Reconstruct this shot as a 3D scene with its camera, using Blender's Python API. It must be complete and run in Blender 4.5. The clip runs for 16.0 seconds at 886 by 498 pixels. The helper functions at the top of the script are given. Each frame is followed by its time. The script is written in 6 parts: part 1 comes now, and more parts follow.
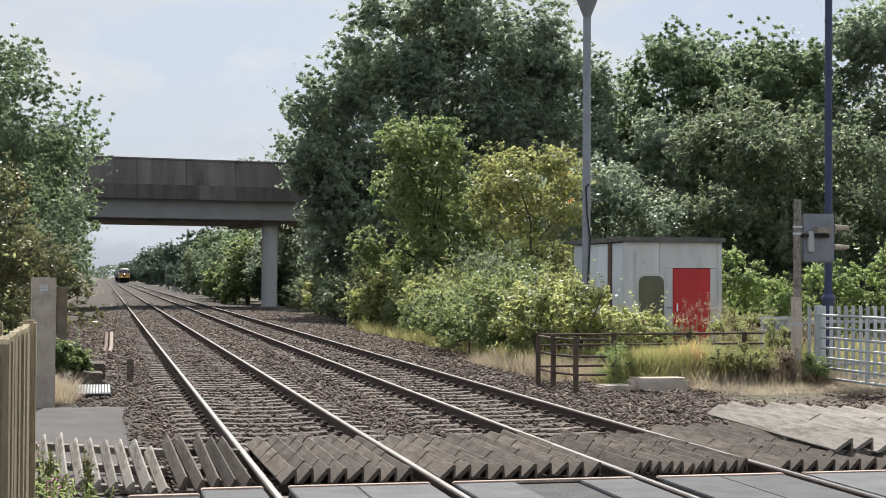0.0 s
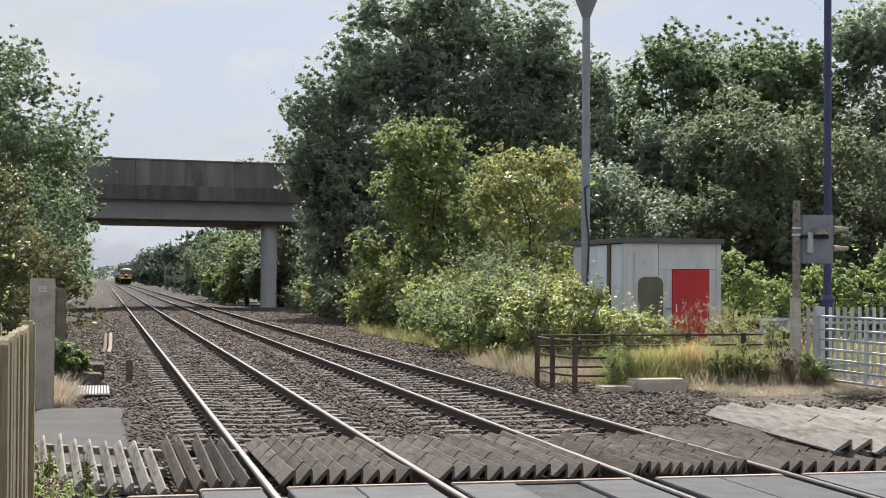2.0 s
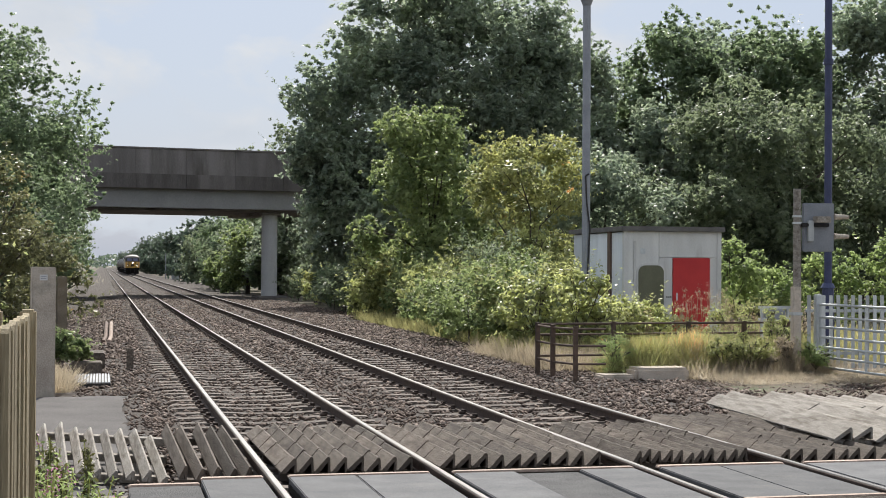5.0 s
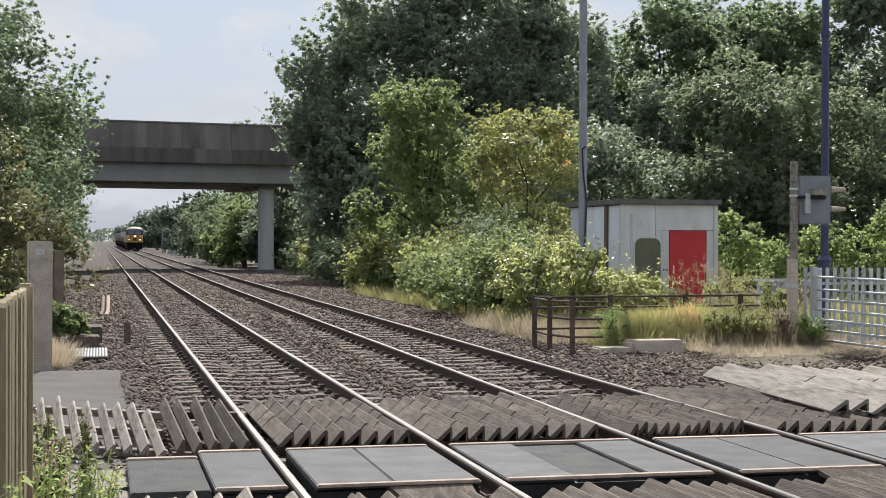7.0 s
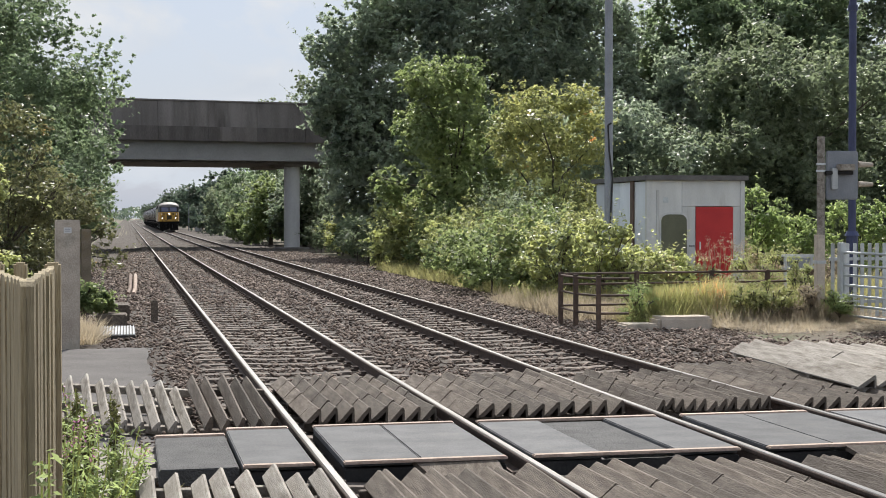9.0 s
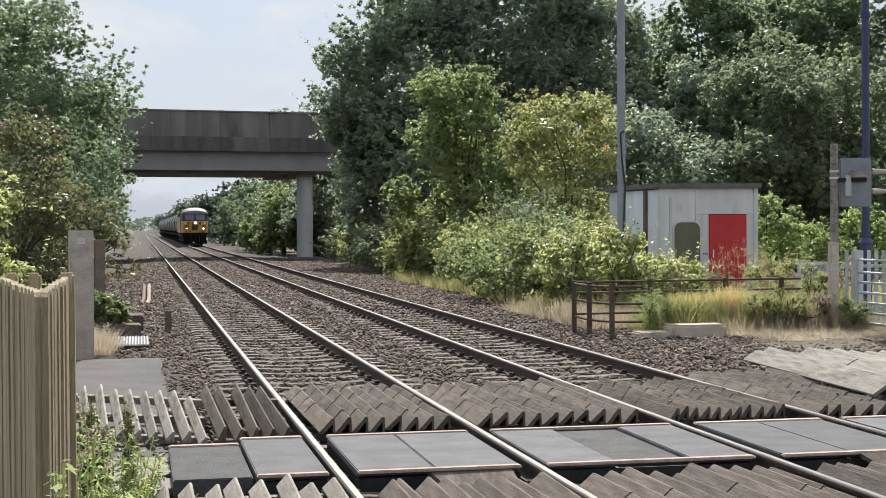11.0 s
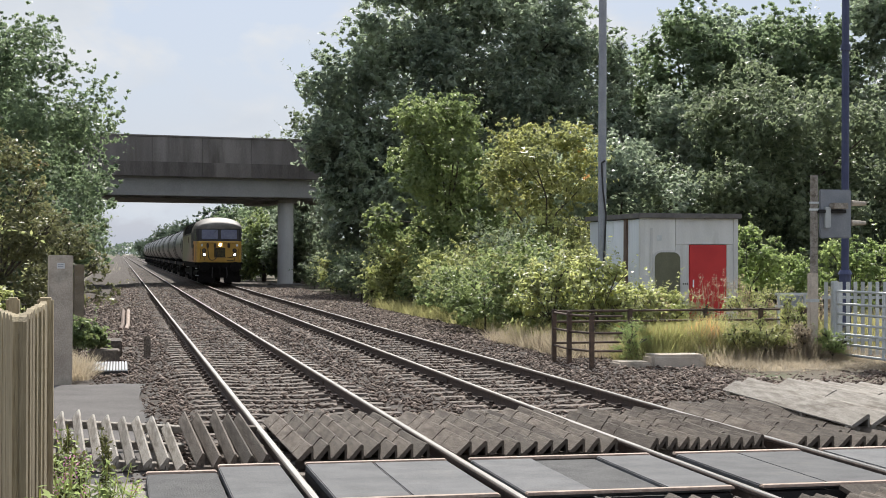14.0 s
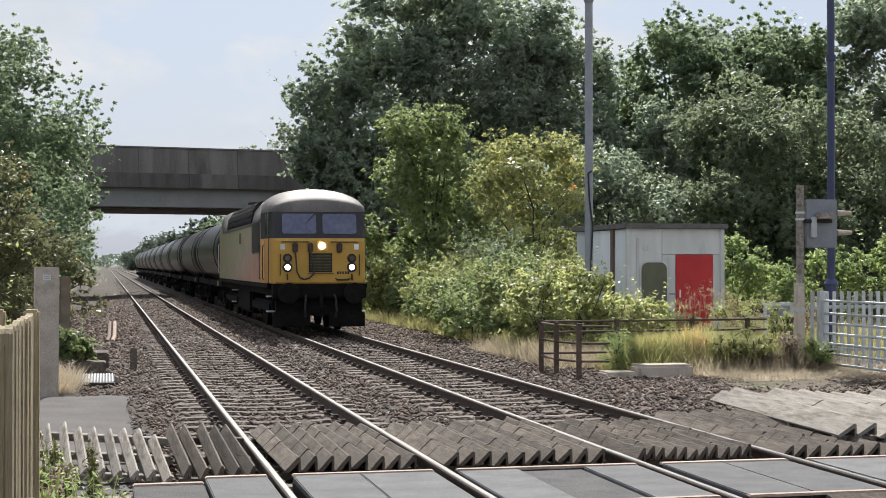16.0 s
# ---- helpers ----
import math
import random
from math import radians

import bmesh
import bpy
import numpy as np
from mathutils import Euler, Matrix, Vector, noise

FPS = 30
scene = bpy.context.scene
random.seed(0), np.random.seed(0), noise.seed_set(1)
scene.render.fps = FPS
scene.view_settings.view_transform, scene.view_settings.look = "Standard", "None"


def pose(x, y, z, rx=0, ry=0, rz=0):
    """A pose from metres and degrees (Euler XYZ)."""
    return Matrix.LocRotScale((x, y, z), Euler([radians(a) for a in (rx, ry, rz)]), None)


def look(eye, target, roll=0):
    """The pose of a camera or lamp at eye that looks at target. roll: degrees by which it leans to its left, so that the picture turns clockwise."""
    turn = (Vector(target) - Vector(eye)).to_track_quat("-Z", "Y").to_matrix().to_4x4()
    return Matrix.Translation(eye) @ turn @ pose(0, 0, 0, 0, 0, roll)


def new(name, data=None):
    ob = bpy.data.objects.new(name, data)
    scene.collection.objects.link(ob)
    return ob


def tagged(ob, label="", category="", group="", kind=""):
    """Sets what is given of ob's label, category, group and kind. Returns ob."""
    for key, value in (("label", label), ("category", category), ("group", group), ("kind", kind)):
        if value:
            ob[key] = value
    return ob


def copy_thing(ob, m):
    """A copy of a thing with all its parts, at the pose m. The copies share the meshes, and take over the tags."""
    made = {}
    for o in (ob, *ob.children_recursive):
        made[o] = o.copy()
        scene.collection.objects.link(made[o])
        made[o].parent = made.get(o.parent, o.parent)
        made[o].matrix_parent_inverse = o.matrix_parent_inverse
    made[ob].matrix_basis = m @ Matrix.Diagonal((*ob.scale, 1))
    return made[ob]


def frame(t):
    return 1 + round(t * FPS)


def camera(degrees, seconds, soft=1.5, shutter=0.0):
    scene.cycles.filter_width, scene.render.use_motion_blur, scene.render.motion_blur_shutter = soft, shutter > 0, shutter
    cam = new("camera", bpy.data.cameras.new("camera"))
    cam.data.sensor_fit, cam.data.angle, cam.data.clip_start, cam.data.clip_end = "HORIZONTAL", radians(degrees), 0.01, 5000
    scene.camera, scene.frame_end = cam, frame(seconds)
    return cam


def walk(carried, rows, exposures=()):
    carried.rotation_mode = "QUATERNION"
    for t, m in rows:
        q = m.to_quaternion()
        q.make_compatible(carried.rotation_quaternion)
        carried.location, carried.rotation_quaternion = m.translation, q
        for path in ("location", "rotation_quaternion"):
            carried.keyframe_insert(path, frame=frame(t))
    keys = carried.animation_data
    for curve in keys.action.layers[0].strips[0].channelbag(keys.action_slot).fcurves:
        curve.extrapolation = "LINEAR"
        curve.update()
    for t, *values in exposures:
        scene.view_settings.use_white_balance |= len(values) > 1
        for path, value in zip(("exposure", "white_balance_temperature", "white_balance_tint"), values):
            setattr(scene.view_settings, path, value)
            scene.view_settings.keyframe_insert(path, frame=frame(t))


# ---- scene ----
EYE_Z = 1.79
cam = camera(31.28, 16.0, 0.9)


def aim(yaw, pitch, roll):
    a, b = radians(yaw), radians(pitch)
    far = (90 * math.sin(a) * math.cos(b), 90 * math.cos(a) * math.cos(b), EYE_Z + 90 * math.sin(b))
    return look((0, 0, EYE_Z), far, -roll)


# seconds, degrees right of the line of the rails, degrees up, lean
PATH = [
    (0.0, 12.109, 1.035, -0.294),
    (0.5, 12.165, 1.041, -0.300),
    (1.0, 12.192, 1.041, -0.295),
    (1.5, 12.182, 1.045, -0.287),
    (2.0, 12.140, 1.073, -0.316),
    (2.5, 12.087, 1.106, -0.322),
    (3.0, 12.074, 1.142, -0.338),
    (3.5, 12.079, 1.143, -0.319),
    (4.0, 12.062, 1.101, -0.306),
    (6.5, 12.278, -0.201, -0.232),
    (7.0, 12.243, -0.313, -0.171),
    (7.5, 12.157, -0.358, -0.122),
    (8.0, 12.033, -0.508, -0.079),
    (8.5, 11.715, -0.811, -0.032),
    (9.0, 11.309, -1.144, 0.072),
    (11.5, 10.835, -0.585, 0.358),
    (12.0, 11.109, -0.288, 0.111),
    (12.5, 11.363, -0.077, -0.124),
    (13.0, 11.509, 0.069, -0.209),
    (13.5, 11.533, 0.188, -0.174),
    (14.0, 11.542, 0.193, -0.169),
    (14.5, 11.696, 0.222, -0.177),
    (15.0, 11.901, 0.364, -0.187),
    (15.5, 11.954, 0.535, -0.101),
    (16.0, 12.016, 0.581, -0.015),
]
walk(cam, [(t, aim(a, b, c)) for t, a, b, c in PATH], [(0, 0.30), (4, 0.26), (9, 0.32), (12, 0.40), (14.5, 0.32), (16, 0.35)])

# ---- light ----
SUN_UP, SUN_AZ = radians(46), radians(10)  # azimuth from +Y, clockwise
world = bpy.data.worlds.new("sky_world")
scene.world = world
world.use_nodes = True
wt = world.node_tree
wt.nodes.clear()


def wnode(kind, **kw):
    n = wt.nodes.new(kind)
    for k, v in kw.items():
        n.inputs[k].default_value = v
    return n


sky = wt.nodes.new("ShaderNodeTexSky")
sky.sky_type = "NISHITA"
sky.sun_disc = False
sky.sun_elevation, sky.sun_rotation = SUN_UP, SUN_AZ
sky.air_density, sky.dust_density = 1.0, 2.5
coord = wt.nodes.new("ShaderNodeTexCoord")
stretch = wnode("ShaderNodeMapping", Scale=(1.0, 1.0, 2.3), Location=(0.35, 0.1, 0.2))
wt.links.new(coord.outputs["Generated"], stretch.inputs["Vector"])
puffs = wnode("ShaderNodeTexNoise", Scale=6.5, Detail=10.0, Roughness=0.55, Distortion=0.35)
wt.links.new(stretch.outputs[0], puffs.inputs["Vector"])
cover = wt.nodes.new("ShaderNodeValToRGB")
cover.color_ramp.elements[0].position, cover.color_ramp.elements[1].position = 0.455, 0.535
wt.links.new(puffs.outputs["Fac"], cover.inputs["Fac"])
shade = wnode("ShaderNodeTexNoise", Scale=14.0, Detail=7.0)
wt.links.new(stretch.outputs[0], shade.inputs["Vector"])
tone = wt.nodes.new("ShaderNodeValToRGB")
tone.color_ramp.elements[0].position, tone.color_ramp.elements[1].position = 0.3, 0.7
tone.color_ramp.elements[0].color = (5.9, 6.35, 7.0, 1)
tone.color_ramp.elements[1].color = (7.1, 7.3, 7.6, 1)
wt.links.new(shade.outputs["Fac"], tone.inputs["Fac"])
veil = wt.nodes.new("ShaderNodeMix")
veil.data_type = "RGBA"
veil.inputs["Factor"].default_value = 0.72
veil.inputs["B"].default_value = (4.5, 5.4, 7.0, 1)
wt.links.new(sky.outputs[0], veil.inputs["A"])
blend = wt.nodes.new("ShaderNodeMix")
blend.data_type = "RGBA"
wt.links.new(cover.outputs[0], blend.inputs["Factor"])
wt.links.new(veil.outputs["Result"], blend.inputs["A"])
wt.links.new(tone.outputs[0], blend.inputs["B"])
bg = wnode("ShaderNodeBackground", Strength=0.089)
wt.links.new(blend.outputs["Result"], bg.inputs["Color"])
wout = wt.nodes.new("ShaderNodeOutputWorld")
wt.links.new(bg.outputs[0], wout.inputs["Surface"])

sun = new("sun", bpy.data.lights.new("sun", "SUN"))
sun.data.energy, sun.data.angle, sun.data.color = 5.0, radians(0.6), (1.0, 0.955, 0.885)
sun.matrix_basis = look((math.sin(SUN_AZ) * math.cos(SUN_UP) * 90, math.cos(SUN_AZ) * math.cos(SUN_UP) * 90, math.sin(SUN_UP) * 90), (0, 0, 0))

# ---- materials ----


def mat(name, c1, c2, scale=6.0, rough=0.8, metal=0.0, bump=0.2, fine=60.0, streak=None, spread=0.25, grime=None, spots=0.5, differ=0.18, island=0.0):
    """Two colours mixed by coarse and fine noise, with relief; streak stretches the coarse noise; grime: a third colour in patches."""
    m = bpy.data.materials.new(name)
    m.use_nodes = True
    nt = m.node_tree
    b = nt.nodes["Principled BSDF"]
    tc = nt.nodes.new("ShaderNodeTexCoord")
    mp = nt.nodes.new("ShaderNodeMapping")
    mp.inputs["Scale"].default_value = streak or (1, 1, 1)
    nt.links.new(tc.outputs["Object"], mp.inputs["Vector"])
    big = nt.nodes.new("ShaderNodeTexNoise")
    big.inputs["Scale"].default_value, big.inputs["Detail"].default_value = scale, 6
    small = nt.nodes.new("ShaderNodeTexNoise")
    small.inputs["Scale"].default_value, small.inputs["Detail"].default_value = fine, 4
    nt.links.new(mp.outputs[0], big.inputs["Vector"])
    nt.links.new(mp.outputs[0], small.inputs["Vector"])
    mixf = nt.nodes.new("ShaderNodeMath")
    mixf.operation = "MULTIPLY_ADD"
    mixf.inputs[1].default_value = 0.4
    nt.links.new(small.outputs["Fac"], mixf.inputs[0])
    half = nt.nodes.new("ShaderNodeMath")
    half.operation = "MULTIPLY"
    half.inputs[1].default_value = 0.6
    nt.links.new(big.outputs["Fac"], half.inputs[0])
    nt.links.new(half.outputs[0], mixf.inputs[2])
    ramp = nt.nodes.new("ShaderNodeValToRGB")
    ramp.color_ramp.elements[0].position, ramp.color_ramp.elements[1].position = 0.5 - spread / 2, 0.5 + spread / 2
    ramp.color_ramp.elements[0].color, ramp.color_ramp.elements[1].color = (*c1, 1), (*c2, 1)
    nt.links.new(mixf.outputs[0], ramp.inputs["Fac"])
    info = nt.nodes.new("ShaderNodeObjectInfo")
    hsv = nt.nodes.new("ShaderNodeHueSaturation")
    vary = nt.nodes.new("ShaderNodeMapRange")
    vary.inputs["To Min"].default_value, vary.inputs["To Max"].default_value = 1 - differ, 1 + differ
    nt.links.new(info.outputs["Random"], vary.inputs["Value"])
    value = vary.outputs[0]
    if island:
        geo = nt.nodes.new("ShaderNodeNewGeometry")
        piece = nt.nodes.new("ShaderNodeMapRange")
        piece.inputs["To Min"].default_value, piece.inputs["To Max"].default_value = 1 - island, 1 + island
        nt.links.new(geo.outputs["Random Per Island"], piece.inputs["Value"])
        both = nt.nodes.new("ShaderNodeMath")
        both.operation = "MULTIPLY"
        nt.links.new(value, both.inputs[0])
        nt.links.new(piece.outputs[0], both.inputs[1])
        value = both.outputs[0]
    nt.links.new(value, hsv.inputs["Value"])
    col = ramp.outputs[0]
    if grime:
        patch = nt.nodes.new("ShaderNodeTexNoise")
        patch.inputs["Scale"].default_value, patch.inputs["Detail"].default_value = scale * 0.45, 8
        patch.inputs["Roughness"].default_value = 0.7
        nt.links.new(mp.outputs[0], patch.inputs["Vector"])
        pr = nt.nodes.new("ShaderNodeValToRGB")
        pr.color_ramp.elements[0].position, pr.color_ramp.elements[1].position = spots, spots + 0.18
        nt.links.new(patch.outputs["Fac"], pr.inputs["Fac"])
        gm = nt.nodes.new("ShaderNodeMix")
        gm.data_type = "RGBA"
        gm.inputs["B"].default_value = (*grime, 1)
        nt.links.new(pr.outputs[0], gm.inputs["Factor"])
        nt.links.new(col, gm.inputs["A"])
        col = gm.outputs["Result"]
    nt.links.new(col, hsv.inputs["Color"])
    nt.links.new(hsv.outputs[0], b.inputs["Base Color"])
    b.inputs["Roughness"].default_value, b.inputs["Metallic"].default_value = rough, metal
    if bump:
        bp = nt.nodes.new("ShaderNodeBump")
        bp.inputs["Strength"].default_value, bp.inputs["Distance"].default_value = bump, 0.02
        nt.links.new(small.outputs["Fac"], bp.inputs["Height"])
        nt.links.new(bp.outputs[0], b.inputs["Normal"])
    return m


def leaf_mat(name, dark, light, scale=0.35, lucent=0.3, odd=None, tuft=1.7, gloss=0.42):
    """Leaves: colour by leaf and by patch of crown, part of the light passing through."""
    m = bpy.data.materials.new(name)
    m.use_nodes = True
    nt = m.node_tree
    b = nt.nodes["Principled BSDF"]
    geo = nt.nodes.new("ShaderNodeNewGeometry")
    tc = nt.nodes.new("ShaderNodeTexCoord")
    patch = nt.nodes.new("ShaderNodeTexNoise")
    patch.inputs["Scale"].default_value, patch.inputs["Detail"].default_value = scale, 3
    nt.links.new(tc.outputs["Object"], patch.inputs["Vector"])
    add = nt.nodes.new("ShaderNodeMath")
    add.operation = "MULTIPLY_ADD"
    add.inputs[1].default_value = 0.34
    nt.links.new(geo.outputs["Random Per Island"], add.inputs[0])
    h = nt.nodes.new("ShaderNodeMath")
    h.operation = "MULTIPLY_ADD"
    h.inputs[1].default_value, h.inputs[2].default_value = 1.5, -0.90
    nt.links.new(patch.outputs["Fac"], h.inputs[0])
    small = nt.nodes.new("ShaderNodeTexNoise")
    small.inputs["Scale"].default_value, small.inputs["Detail"].default_value = tuft, 2
    nt.links.new(tc.outputs["Object"], small.inputs["Vector"])
    h2 = nt.nodes.new("ShaderNodeMath")
    h2.operation = "MULTIPLY_ADD"
    h2.inputs[1].default_value = 1.0
    nt.links.new(small.outputs["Fac"], h2.inputs[0])
    nt.links.new(h.outputs[0], h2.inputs[2])
    nt.links.new(h2.outputs[0], add.inputs[2])
    ramp = nt.nodes.new("ShaderNodeValToRGB")
    ramp.color_ramp.elements[0].color, ramp.color_ramp.elements[1].color = (*dark, 1), (*light, 1)
    ramp.color_ramp.elements[0].position, ramp.color_ramp.elements[1].position = 0.1, 0.9
    if odd:
        e = ramp.color_ramp.elements.new(0.985)
        e.color = (*odd, 1)
    nt.links.new(add.outputs[0], ramp.inputs["Fac"])
    nt.links.new(ramp.outputs[0], b.inputs["Base Color"])
    b.inputs["Roughness"].default_value = gloss
    b.inputs["Specular IOR Level"].default_value = 0.5
    tr = nt.nodes.new("ShaderNodeBsdfTranslucent")
    warm = nt.nodes.new("ShaderNodeMix")
    warm.data_type, warm.blend_type = "RGBA", "MULTIPLY"
    warm.inputs["Factor"].default_value = 1.0
    warm.inputs["B"].default_value = (1.36, 1.42, 1.30, 1)
    nt.links.new(ramp.outputs[0], warm.inputs["A"])
    nt.links.new(warm.outputs["Result"], tr.inputs["Color"])
    mix = nt.nodes.new("ShaderNodeMixShader")
    mix.inputs[0].default_value = lucent + 0.3
    nt.links.new(b.outputs[0], mix.inputs[1])
    nt.links.new(tr.outputs[0], mix.inputs[2])
    nt.links.new(mix.outputs[0], nt.nodes["Material Output"].inputs["Surface"])
    return m


def glow(name, colour, power):
    m = bpy.data.materials.new(name)
    m.use_nodes = True
    b = m.node_tree.nodes["Principled BSDF"]
    b.inputs["Base Color"].default_value = (*colour, 1)
    b.inputs["Emission Color"].default_value = (*colour, 1)
    b.inputs["Emission Strength"].default_value = power
    return m


